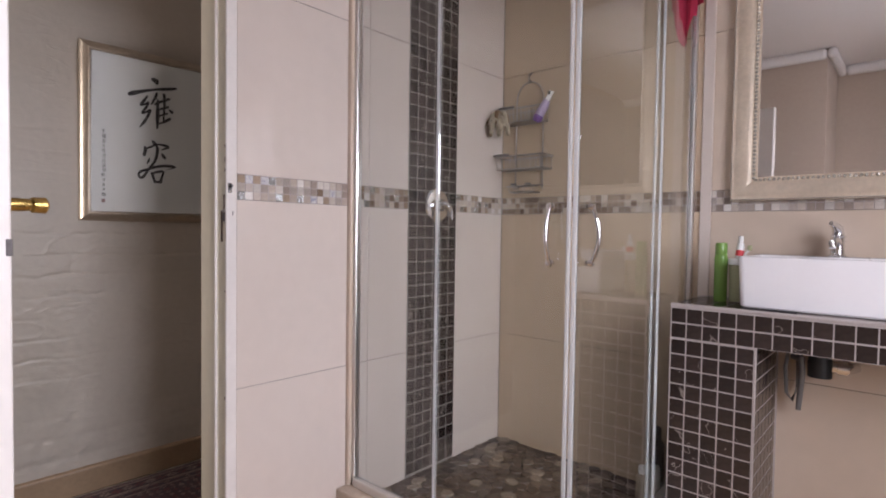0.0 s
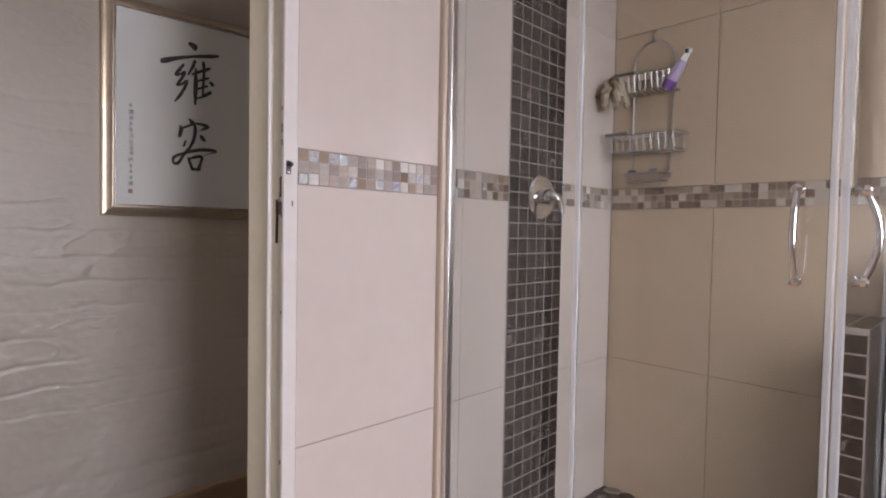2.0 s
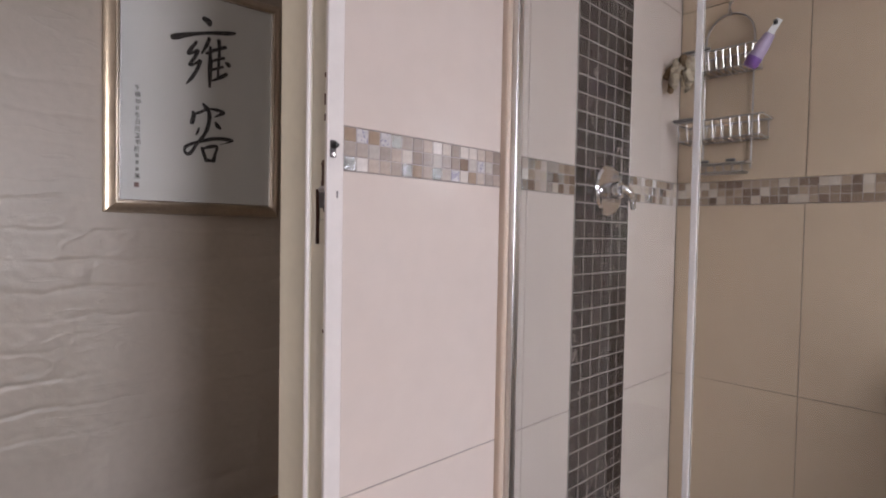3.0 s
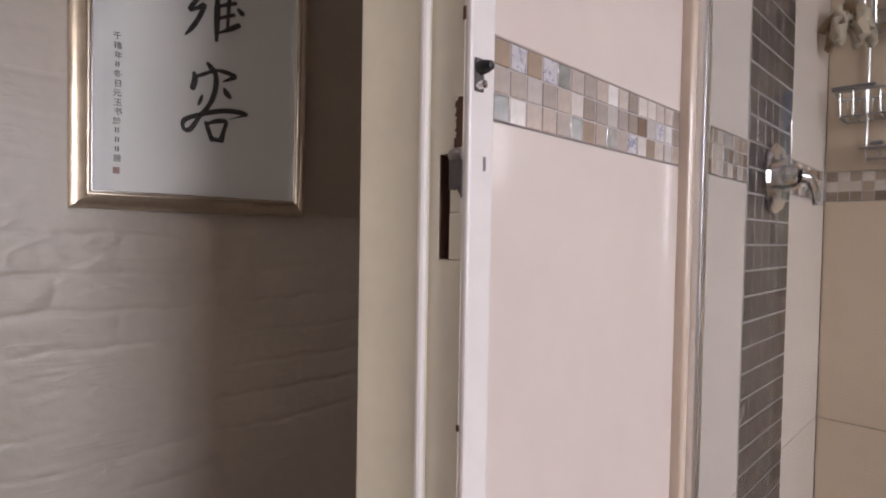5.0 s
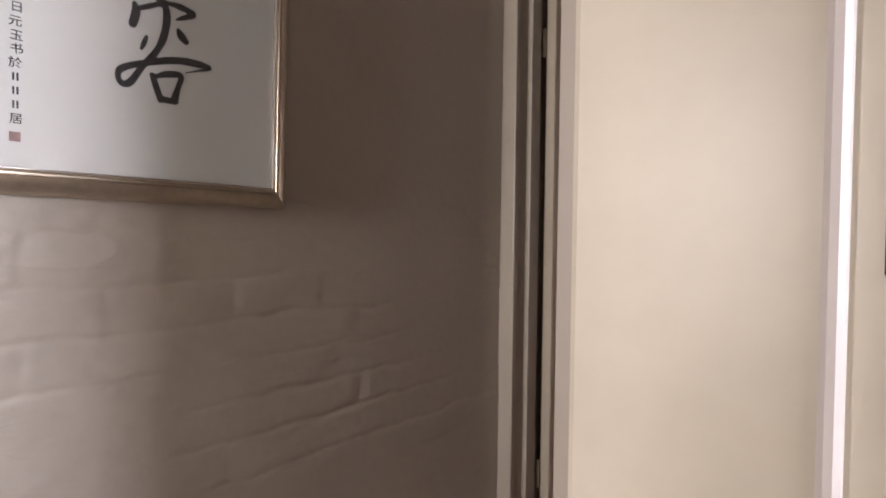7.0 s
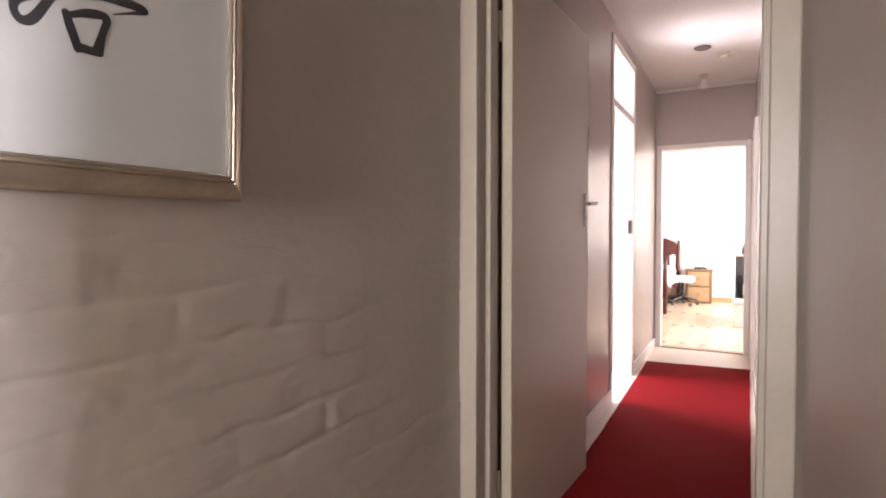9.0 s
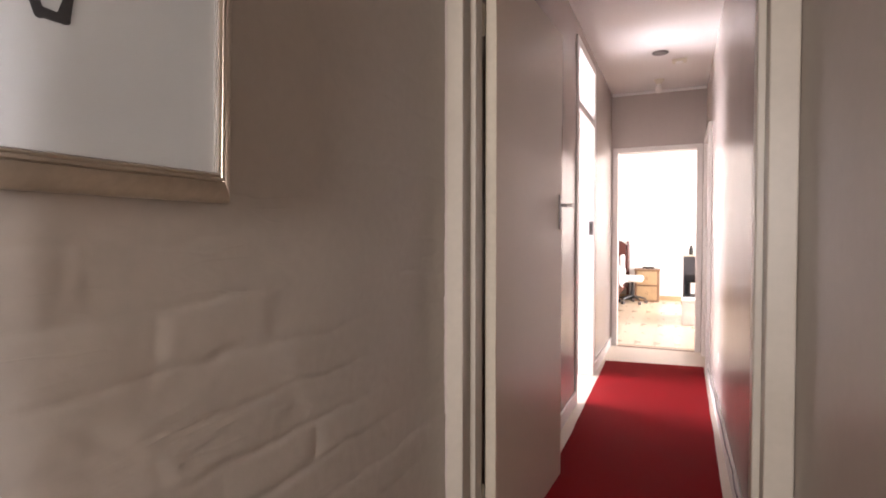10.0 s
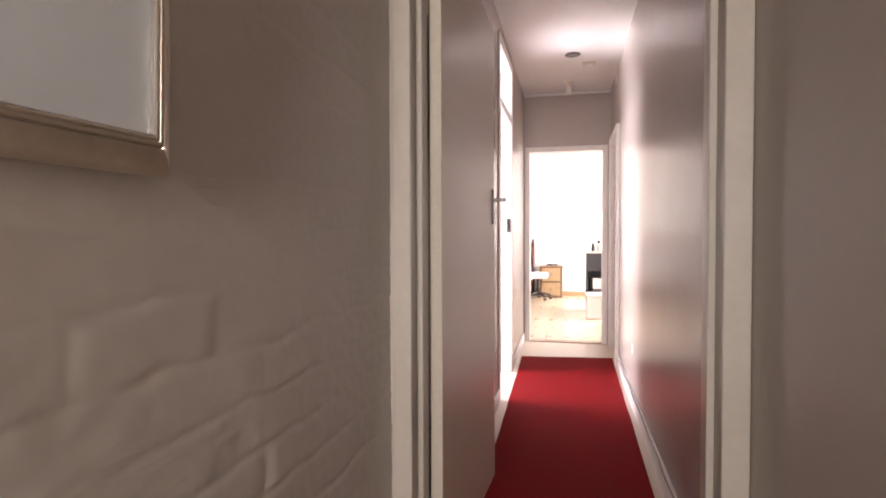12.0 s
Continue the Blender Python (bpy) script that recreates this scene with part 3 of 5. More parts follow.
def bathroom_door_frame():
    """Rebated, thickly painted frame with a torn-out lock recess."""
    f = tagged(new("door_frame_bathroom"), "cream painted door frame with a broken lock recess", "door frame", kind="structure")
    lock0, lock1, deep = 1.110, 1.208, 0.030
    for s in (1, -1):
        if s > 0:
            stop, reb, back = 0.951, 0.962, 0.996
            part("stop", block(-0.142, -0.042, stop, back, 0, 2.055, 0.004, 2), M_FRAME, f)
            # the rebate around the recess
            part("rebate", block(-0.043, 0.001, reb, back, 0, lock0), M_FRAME, f)
            part("rebate", block(-0.043, 0.001, reb, back, lock1, 2.055), M_FRAME, f)
            part("rebate", block(-0.043, -0.029, reb, back, lock0, lock1), M_FRAME, f)
            part("recess", block(-0.0288, 0.0005, reb + 0.020, back, lock0, lock1), M_RAWWOOD, f, "dark empty lock recess")
            part("recess_lining", block(-0.0290, -0.0280, reb + 0.0010, reb + 0.0199, lock0 + 0.0006, lock1 - 0.0004), M_RAWWOOD, f, "bare brown wood side of the recess")
            part("recess_lining", block(-0.0279, -0.0150, reb + 0.0010, reb + 0.0199, lock0 + 0.0004, lock0 + 0.0012), M_RAWWOOD, f, "bare brown wood bottom of the recess")
            part("recess_plate", block(-0.0205, -0.0150, reb + 0.0135, reb + 0.0198, lock0 + 0.0014, 1.196, 0.001), M_RUST, f, "dull steel strip inside the recess")
            part("plug", block(-0.0148, 0.0008, reb + 0.0004, reb + 0.0195, lock0 + 0.0006, 1.1535), M_FRAME, f, "cracked cream filler block")
            part("plug", block(-0.0148, 0.0006, reb + 0.0008, reb + 0.0195, 1.1541, 1.1800), M_FRAME, f, "cracked cream filler block")
            keep = part("keep", block(-0.0152, 0.0006, reb + 0.004, reb + 0.0195, 1.1802, 1.2078, 0.0008), M_STEEL, f, "grey worn steel keep")
            part("keep_lip", tube(bmesh.new(), [(-0.0158, reb + 0.0042, 1.2060), (-0.0080, reb + 0.0036, 1.2072), (-0.0010, reb + 0.0036, 1.2078)], [0.0062, 0.0066, 0.0060], 14), M_SATIN, keep, "rounded bright steel lip", True)
            bm, lo, hi = bmesh.new(), [], []
            for k in range(17):
                x = -0.0153 + 0.0160 * k / 16
                ragged = 1.1745 - 0.0075 * max(0.0, k / 16 - 0.72) / 0.28 + 0.0016 * noise.noise((k * 0.9, 1.5, 0.3))
                lo.append((x, ragged))
                hi.append((x, 1.2015 + 0.0006 * noise.noise((k * 0.7, 8.0, 0.0))))
            fa = bm.faces.new([bm.verts.new((x, reb - 0.0008, z)) for x, z in lo + hi[::-1]])
            ex = bmesh.ops.extrude_face_region(bm, geom=[fa])
            bmesh.ops.translate(bm, vec=(0, 0.0045, 0), verts=[v for v in ex["geom"] if isinstance(v, bmesh.types.BMVert)])
            part("putty", bm, M_STEEL, f, "ragged smear of dark grey putty")
            part("architrave", block(-0.0040, 0.0075, reb + 0.0006, back + 0.001, 0, 2.06, 0.003, 2), M_FRAME_WHITE, f, "white painted outer edge")
            random.seed(5)
            for k in range(16):
                z = 1.2125 + k * 0.0028
                wide = 0.0034 + 0.0065 * noise.noise((k * 0.42, 2.0, 9.0)) + 0.002 * (k < 3) + 0.0015 * random.random()
                part("bare_patch", block(-0.0034 - wide, 0.0004, reb - 0.0006, reb + 0.001, z, z + 0.00285), M_RAWWOOD, f)
            part("paint_bead", tube(bmesh.new(), [(-0.0425, stop + 0.0035, 0.0), (-0.0428, stop + 0.0030, 1.0), (-0.0425, stop + 0.0035, 2.05)], [0.0048, 0.0045, 0.0048], 10), M_FRAME_WHITE, f, "thick white paint bead")
            for z, h in ((0.955, 0.006), (1.325, 0.012), (1.352, 0.02), (0.62, 0.01), (1.40, 0.008)):
                part("paint_chip", block(-0.0012, 0.0022, reb - 0.0004, reb + 0.002, z, z + h), M_RAWWOOD, f)
            part("paint_chip", block(0.0072, 0.0079, reb + 0.020, reb + 0.0235, 1.192, 1.205), M_GREY_PIPE, f)
            part("screw_hole", turned(lathe(bmesh.new(), 0, 0, ((0.004, 0), (0.0044, 0.0015), (0.0025, 0.002)), 8), pose(-0.021, reb + 0.0195, 1.122, 90, 0, 0)), M_OAK, f)
        else:
            part("stop", block(-0.142, -0.042, DOOR_Y0 - 0.033, DOOR_Y0 + 0.012, 0, 2.055, 0.004), M_FRAME, f)
            part("rebate", block(-0.0415, 0.008, DOOR_Y0 - 0.033, DOOR_Y0, 0, 2.055, 0.003), M_FRAME, f)
    part("head", block(-0.142, -0.042, DOOR_Y0 + 0.012, 0.953, 2.03, 2.072, 0.003), M_FRAME, f)
    part("head", block(-0.0415, 0.008, DOOR_Y0, 0.966, 2.045, 2.072, 0.003), M_FRAME, f)
    return f


bathroom_door_frame()
bolt = thing("bolt", (0.006, 0.985, 1.275), "small worn steel bolt fixed to the door frame", "bolt")
part("plate", block(0.0075, 0.0095, 0.968, 0.980, 1.262, 1.292, 0.001), M_STEEL, bolt)
part("pin", turned(lathe(bmesh.new(), 0, 0, ((0.006, 0), (0.0065, 0.006), (0.004, 0.014), (0.001, 0.015)), 8), pose(0.009, 0.974, 1.283, 0, 90, 0)), M_PLASTIC_BLACK, bolt)
part("stub", turned(lathe(bmesh.new(), 0, 0, ((0.0035, 0), (0.004, 0.008), (0.001, 0.009)), 8), pose(0.009, 0.972, 1.267, 0, 90, 0)), M_CHROME, bolt)


def corridor_frame():
    f = tagged(new("door_frame_corridor"), "cream pressed-steel door frame", "door frame", kind="structure")
    y0, y1 = FRONT_Y0, FRONT_Y1 + 0.012
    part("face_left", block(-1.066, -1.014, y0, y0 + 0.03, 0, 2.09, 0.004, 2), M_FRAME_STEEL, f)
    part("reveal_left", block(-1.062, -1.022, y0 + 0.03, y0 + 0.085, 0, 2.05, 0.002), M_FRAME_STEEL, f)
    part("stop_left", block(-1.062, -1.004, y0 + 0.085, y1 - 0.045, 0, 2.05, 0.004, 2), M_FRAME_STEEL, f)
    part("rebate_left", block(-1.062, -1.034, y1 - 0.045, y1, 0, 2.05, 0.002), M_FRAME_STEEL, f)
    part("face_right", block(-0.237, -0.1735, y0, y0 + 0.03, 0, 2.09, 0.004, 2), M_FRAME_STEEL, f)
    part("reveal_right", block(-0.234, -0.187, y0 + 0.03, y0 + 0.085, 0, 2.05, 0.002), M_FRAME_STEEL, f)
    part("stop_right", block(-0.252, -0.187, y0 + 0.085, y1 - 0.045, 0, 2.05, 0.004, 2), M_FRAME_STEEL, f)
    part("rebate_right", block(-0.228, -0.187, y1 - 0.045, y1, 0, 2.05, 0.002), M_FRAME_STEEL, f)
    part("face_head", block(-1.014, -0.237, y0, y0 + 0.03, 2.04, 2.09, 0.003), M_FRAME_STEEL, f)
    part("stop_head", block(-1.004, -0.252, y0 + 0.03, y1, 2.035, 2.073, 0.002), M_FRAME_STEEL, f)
    part("keep", block(-0.2285, -0.2265, y1 - 0.04, y1 - 0.012, 1.215, 1.30, 0.0005), M_STEEL, f, "bright steel strike plate")
    # Slots are thin dark plates on the keep, their inner shade painted.
    part("painted_slot", block(-0.2295, -0.2280, y1 - 0.032, y1 - 0.020, 1.255, 1.275), M_HOLLOW_SHADE, f)
    part("painted_slot", block(-0.2295, -0.2280, y1 - 0.032, y1 - 0.020, 1.285, 1.297), M_HOLLOW_SHADE, f)
    return f


corridor_frame()


def plain_frame(name, axis, at0, at1, u0, u1, h, w, material, label, transom=0.0):
    """Jambs and head lining an opening, standing a little proud of the wall."""
    f = tagged(new(name), label, "door frame", kind="structure")

    def bar(n, a, b, c, d):
        part(n, block(at0, at1, a, b, c, d, 0.004) if axis == "y" else block(a, b, at0, at1, c, d, 0.004), material, f)

    bar("jamb", u0, u0 + w, 0, h)
    bar("jamb", u1 - w, u1, 0, h)
    bar("head", u0 + w, u1 - w, h - w, h)
    if transom:
        bar("transom", u0 + w, u1 - w, transom, transom + w)
    return f


study_frame = plain_frame("door_frame_study", "y", COR_L - 0.135, COR_L + 0.012, 4.40, 5.26, 2.45, 0.055, M_FRAME_WHITE, "white door frame with a fanlight over it", 1.98)
part("fanlight_sash", block(COR_L - 0.08, COR_L - 0.055, 4.46, 5.20, 2.04, 2.075), M_FRAME_WHITE, study_frame)
part("fanlight_board", block(COR_L - 0.068, COR_L - 0.056, 4.46, 4.78, 2.076, 2.36), M_PINE, study_frame, "tan board in the fanlight")
fan = part("fanlight_pane", block(COR_L - 0.075, COR_L - 0.069, 4.46, 5.20, 2.076, 2.39), M_CLEAR, study_frame, "clear fanlight pane")
fan.visible_shadow = False
part("wood_strip", block(COR_L - 0.02, COR_L + 0.0135, 4.452, 4.460, 0.2, 1.95), M_PINE, study_frame, "bare honey-brown timber edge")
part("keep", block(COR_L - 0.030, COR_L + 0.002, 5.199, 5.2045, 1.13, 1.24, 0.001), M_STEEL, study_frame, "dull brass strike plate")
# Dark plate on the strike, painted as the slot's shade.
part("painted_slot", block(COR_L - 0.020, COR_L - 0.008, 5.1978, 5.1995, 1.15, 1.22), M_HOLLOW_SHADE, study_frame)
plain_frame("door_frame_bedroom", "x", END_Y - 0.014, END_Y + 0.115, -1.035, -0.215, 2.005, 0.05, M_FRAME_WHITE, "white bedroom door frame")
plain_frame("door_frame_closet", "y", COR_R - 0.028, COR_R + 0.09, 5.55, 6.38, 2.03, 0.06, M_FRAME_WHITE, "white door frame near the corridor's end")
structure("threshold_bedroom", block(-0.985, -0.265, END_Y - 0.01, END_Y + 0.02, 0.0, 0.006, 0.002), M_OAK, "thin brown threshold strip")

# skirtings
structure("baseboard_passage", block(BRICK_X - 0.02, BRICK_X + 0.022, -1.70, FRONT_Y0, 0, 0.115, 0.010, 2), M_SKIRT_TAN, "tan painted skirting along the brick wall")
structure("baseboard_corridor_right", block(COR_R - 0.016, COR_R, FRONT_Y1 + 0.014, 5.55, 0, 0.105, 0.006, 2), M_FRAME_WHITE, "white skirting with a cable on it")
structure("baseboard_corridor_left", block(COR_L, COR_L + 0.016, FRONT_Y1 + 0.014, 4.40, 0, 0.09, 0.006, 2), M_FRAME_WHITE, "white corridor skirting")
structure("baseboard_corridor_left_far", block(COR_L, COR_L + 0.016, 5.26, END_Y - 0.014, 0, 0.09, 0.006, 2), M_FRAME_WHITE, "white corridor skirting")
structure("baseboard_bedroom", block(-3.0, 1.6, 10.782, 10.80, 0, 0.08, 0.004), M_PINE, "pine bedroom skirting")
cable = tagged(new("cable", mesh_of("cable", tube(bmesh.new(), [(COR_R - 0.020 - 0.003 * math.sin(k * 1.7), 2.5 + k * 0.15, 0.108 + 0.004 * math.sin(k * 2.3)) for k in range(20)], 0.0035, 6), M_GREY_PIPE, True)), "thin grey cable lying along the skirting", "cable")

# ---- doors ----


def corridor_door():
    """Flush painted leaf standing open into the corridor."""
    d = thing("door_corridor", (-1.028, 2.470, 0.0), "mauve-painted flush door, standing open into the corridor", "door")
    part("leaf", block(-1.012, -0.9735, 2.472, 3.305, 0.012, 2.045, 0.0015), M_LEAF, d)
    part("hinge_edge", block(-1.011, -0.9745, 2.4685, 2.4717, 0.012, 2.045), M_DOOR_EDGE, d, "cream painted hinge edge")
    for z in (0.25, 1.83):
        part("hinge", turned(lathe(bmesh.new(), 0, 0, ((0.006, -0.05), (0.0065, -0.049), (0.0065, -0.017), (0.0055, -0.016), (0.0065, -0.015), (0.0065, 0.015), (0.0055, 0.016), (0.0065, 0.017), (0.0065, 0.05), (0.003, 0.054)), 10), pose(-1.018, 2.463, z)), M_FRAME, d, "paint-covered butt hinge", True)
    hp = part("handle_plate", block(-0.9735, -0.9655, 3.243, 3.277, 1.158, 1.314, 0.004, 2), M_SATIN, d, "satin nickel lever handle plate")
    part("lever", tube(bmesh.new(), [(-0.968, 3.26, 1.266), (-0.930, 3.26, 1.266), (-0.918, 3.250, 1.266), (-0.915, 3.21, 1.264), (-0.917, 3.150, 1.260)], [0.008, 0.0075, 0.0085, 0.008, 0.0065], 10), M_SATIN, hp, "", True)
    # Keyhole as a dark plate: the hole's shade is only colour.
    part("painted_keyhole", block(-0.9656, -0.965, 3.257, 3.263, 1.192, 1.209), M_HOLLOW_SHADE, hp)
    part("latch_edge", block(-1.002, -0.984, 3.3048, 3.3065, 1.15, 1.34), M_STEEL, d)
    part("chip", block(-0.9736, -0.9729, 3.296, 3.3065, 1.50, 1.63), M_RAWWOOD, d, "bare worn paint at the edge")
    d.rotation_euler = (0, 0, radians(-3.4))
    return d


corridor_door()


def bathroom_door():
    """White painted leaf, standing open into the bathroom, seen on its worn edge."""
    d = thing("door_bathroom", (0.0, 0.155, 0.0), "white painted door with a chipped edge, standing open", "door")
    part("leaf", block(0.012, 0.808, 0.150, 0.190, 0.012, 2.04, 0.002), M_FRAME_WHITE, d)
    for z, h, a, b in ((1.045, 0.10, 0.150, 0.157), (1.17, 0.07, 0.150, 0.154), (1.262, 0.02, 0.152, 0.163), (0.95, 0.03, 0.150, 0.155)):
        part("worn_patch", block(0.8072, 0.8084, a, b, z, z + h), M_RAWWOOD, d, "paint worn through to brown wood")
    part("latch_plate", block(0.8076, 0.8095, 0.184, 0.1905, 1.115, 1.135, 0.0005), M_STEEL, d)
    k = part("rose", turned(lathe(bmesh.new(), 0, 0, ((0.022, 0), (0.023, 0.004), (0.014, 0.007)), 18), pose(0.765, 0.190, 1.178, -90, 0, 0)), M_BRASS, d, "worn brass knob rose", True)
    part("shank", turned(lathe(bmesh.new(), 0, 0, ((0.008, 0.004), (0.0085, 0.02), (0.0075, 0.034), (0.010, 0.036), (0.0105, 0.050), (0.007, 0.053)), 16), pose(0.765, 0.190, 1.178, -90, 0, 0)), M_BRASS, k, "", True)
    part("rose", turned(lathe(bmesh.new(), 0, 0, ((0.022, 0), (0.023, 0.004), (0.010, 0.008), (0.009, 0.04), (0.004, 0.045)), 18), pose(0.765, 0.150, 1.178, 90, 0, 0)), M_BRASS, d, "worn brass knob rose", True)
    d.rotation_euler = (0, 0, radians(9.0))
    return d


bathroom_door()
door3 = thing("door_closet", (COR_R + 0.05, 5.965, 0.0), "closed white door near the corridor's end", "door")
part("leaf", block(COR_R + 0.03, COR_R + 0.068, 5.612, 6.318, 0.01, 1.965, 0.002), M_FRAME_WHITE, door3)
part("knob", turned(lathe(bmesh.new(), 0, 0, ((0.012, 0), (0.010, 0.03), (0.022, 0.04), (0.02, 0.055), (0.004, 0.06)), 14), pose(COR_R + 0.03, 5.68, 1.05, 0, -90, 0)), M_CHROME, door3, "", True)

# ---- picture in the passage ----


def brush(bm, x, oy, oz, pts):
    """A brush stroke on the paper: (y, z, half width) in millimetres from the sheet's middle, smoothed and round-ended."""
    fine = []
    for i in range(len(pts) - 1):
        p0, p1, p2, p3 = (pts[max(i - 1, 0)], pts[i], pts[i + 1], pts[min(i + 2, len(pts) - 1)])
        for k in range(6):
            t = k / 6
            fine.append([0.5 * (2 * b + (c - a) * t + (2 * a - 5 * b + 4 * c - d) * t * t + (3 * b - a - 3 * c + d) * t ** 3) for a, b, c, d in zip(p0, p1, p2, p3)])
    fine.append(list(pts[-1]))
    rows = []
    for i, (y, z, w) in enumerate(fine):
        a, b = fine[max(i - 1, 0)], fine[min(i + 1, len(fine) - 1)]
        d = Vector((b[0] - a[0], b[1] - a[1])).normalized()
        w = max(w, 0.6) * (0.92 + 0.16 * noise.noise((y * 0.05, z * 0.05, 1.0)))
        rows.append([bm.verts.new((x, oy + (y + s * w * -d.y) / 1000, oz + (z + s * w * d.x) / 1000)) for s in (1, -1)])
    for a, b in zip(rows, rows[1:]):
        bm.faces.new((a[0], b[0], b[1], a[1]))
    for (y, z, w), d in ((fine[0], -1), (fine[-1], 1)):
        w = max(w, 0.6) * 0.97
        ring = [bm.verts.new((x + 0.00002, oy + (y + w * math.cos(k * math.tau / 12)) / 1000, oz + (z + w * math.sin(k * math.tau / 12)) / 1000)) for k in range(12)]
        bm.faces.new(ring)


def picture():
    """Framed calligraphy under glass."""
    y0, y1, z0, z1 = 0.843, 1.394, 1.179, 1.937
    xb, w = BRICK_X + 0.022, 0.040
    p = thing("framed_calligraphy", (BRICK_X + 0.008, (y0 + y1) / 2, z0), "black ink calligraphy on white paper in a champagne-silver frame", "picture")
    # moulded frame: a profile mitred round the four sides
    prof = ((0.006, -0.024), (0.006, -0.012), (0.003, -0.0115), (0.003, -0.009), (0.0045, -0.0085), (0.0015, -0.0075), (0.0, -0.004), (0.001, 0.001), (0.006, 0.008), (0.014, 0.0145), (0.022, 0.019), (0.028, 0.0215), (0.029, 0.0195), (0.031, 0.0235), (0.034, 0.0235), (0.0355, 0.0212), (0.037, 0.0230), (0.039, 0.0222), (w, 0.010))
    sides = (((y0, z0), (y1, z0)), ((y1, z0), (y1, z1)), ((y1, z1), (y0, z1)), ((y0, z1), (y0, z0)))
    cy, cz = (y0 + y1) / 2, (z0 + z1) / 2
    for (ay, az), (by, bz) in sides:
        bm = bmesh.new()
        ends = []
        for py, pz in ((ay, az), (by, bz)):
            sy, sz = (1 if py < cy else -1), (1 if pz < cz else -1)
            ends.append([bm.verts.new((xb + h, py + sy * inn, pz + sz * inn)) for inn, h in prof])
        for i in range(len(prof) - 1):
            bm.faces.new((ends[0][i], ends[0][i + 1], ends[1][i + 1], ends[1][i]))
        bm.faces.new(ends[0])
        bm.faces.new(ends[1][::-1])
        part("frame_side", bm, M_PIC_FRAME, p, "", True)
    i0, i1, j0, j1 = y0 + w, y1 - w, z0 + w, z1 - w
    for k, (a, b, c, d) in enumerate(((i0, i1, j0 - 0.004, j0 + 0.001), (i0, i1, j1 - 0.001, j1 + 0.004), (i0 - 0.004, i0 + 0.001, j0, j1), (i1 - 0.001, i1 + 0.004, j0, j1))):
        part("slip", block(xb + 0.012, xb + 0.0215, a, b, c, d, 0.001), M_PIC_SILVER, p, "narrow silver inner slip")
    part("backing", block(xb + 0.001, xb + 0.006, i0 - 0.01, i1 + 0.01, j0 - 0.01, j1 + 0.01), M_OAK, p)
    px = xb + 0.0125
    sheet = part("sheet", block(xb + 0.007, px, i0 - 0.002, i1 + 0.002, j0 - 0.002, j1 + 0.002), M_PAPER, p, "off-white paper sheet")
    oy, oz = 1.117, 1.56
    first = (((9, 262, 9), (22, 256, 12), (24, 249, 8)), ((-86, 181, 9), (-72, 187, 11), (-41, 200, 8), (22, 220, 6), (80, 233, 8), (107, 240, 5)),
             ((-16, 182, 5), (-30, 160, 7), (-41, 141, 6), (-25, 146, 5), (-11, 156, 6), (-20, 133, 6), (-36, 105, 6), (-19, 112, 5), (-3, 124, 6), (-12, 97, 6), (-27, 68, 6), (-44, 44, 3)))
    second = (((24, 202, 6), (17, 181, 7), (2, 151, 4)), ((28, 174, 5), (28, 125, 8), (27, 77, 7), (27, 47, 5)), ((17, 153, 5), (41, 168, 6), (76, 186, 6)),
              ((32, 130, 4), (51, 140, 5), (72, 149, 5)), ((32, 101, 4), (51, 111, 5), (68, 119, 5)), ((34, 67, 3), (57, 80, 6), (80, 96, 7)), ((55, 202, 7), (57, 170, 6), (55, 122, 5), (53, 77, 4)), ((80, 135, 5), (88, 129, 8)))
    bm = bmesh.new()
    for k, st in enumerate(first + second):
        brush(bm, px + 0.0006 + k * 0.00003, oy, oz, st)
    part("written_character", bm, M_INK, sheet, "large black brush-written character")
    roof = (((8, -15, 5), (16, -24, 8), (18, -33, 5)), ((-24, -45, 5), (-22, -58, 8), (-27, -79, 7)), ((-23, -53, 4), (0, -41, 5), (25, -28, 4), (50, -27, 6), (74, -33, 6), (59, -43, 5), (45, -51, 2)), ((-5, -95, 3), (-9, -107, 5), (-13, -117, 3)), ((48, -69, 4), (53, -78, 8), (61, -86, 6)))
    valley = (((23, -26, 5), (28, -51, 7), (23, -87, 7), (10, -118, 6), (-11, -147, 6), (-29, -177, 6), (-42, -183, 6), (-49, -172, 5), (-42, -157, 6), (-6, -140, 6), (44, -124, 7), (84, -121, 7), (106, -124, 4), (82, -134, 2), (62, -142, 1)),
              ((5, -159, 5), (11, -177, 6), (19, -199, 6)), ((9, -161, 4), (29, -152, 6), (53, -150, 6), (48, -173, 6), (42, -197, 7)), ((19, -197, 6), (33, -198, 6), (45, -198, 5)))
    bm = bmesh.new()
    for k, st in enumerate(roof + valley):
        brush(bm, px + 0.0006 + k * 0.00003, oy, oz, st)
    part("written_character", bm, M_INK, sheet, "large black brush-written character")
    # small column of writing with a seal under it
    column = "千禧年\u2588冬日元玉书於\u2588\u2588\u2588居"
    for k, ch in enumerate(column):
        z = 1.5575 - k * 0.0208
        if ch == "\u2588":
            bm = bmesh.new()
            for a, b, c, d in ((0.9275, 0.9300, 0.0010, 0.0125), (0.9325, 0.9350, 0.0010, 0.0125)):
                cube(bm, px + 0.0004, px + 0.0007, a, b, z + c, z + d)
            part("written_mark", bm, M_INK, sheet)
            continue
        cu = bpy.data.curves.new("writing", "FONT")
        cu.body, cu.size, cu.offset = ch, 0.0172, 0.00015
        tmp = new("writing", cu)
        me = tmp.evaluated_get(bpy.context.evaluated_depsgraph_get()).to_mesh()
        bm = bmesh.new()
        bm.from_mesh(me)
        bpy.data.objects.remove(tmp)
        bpy.data.curves.remove(cu)
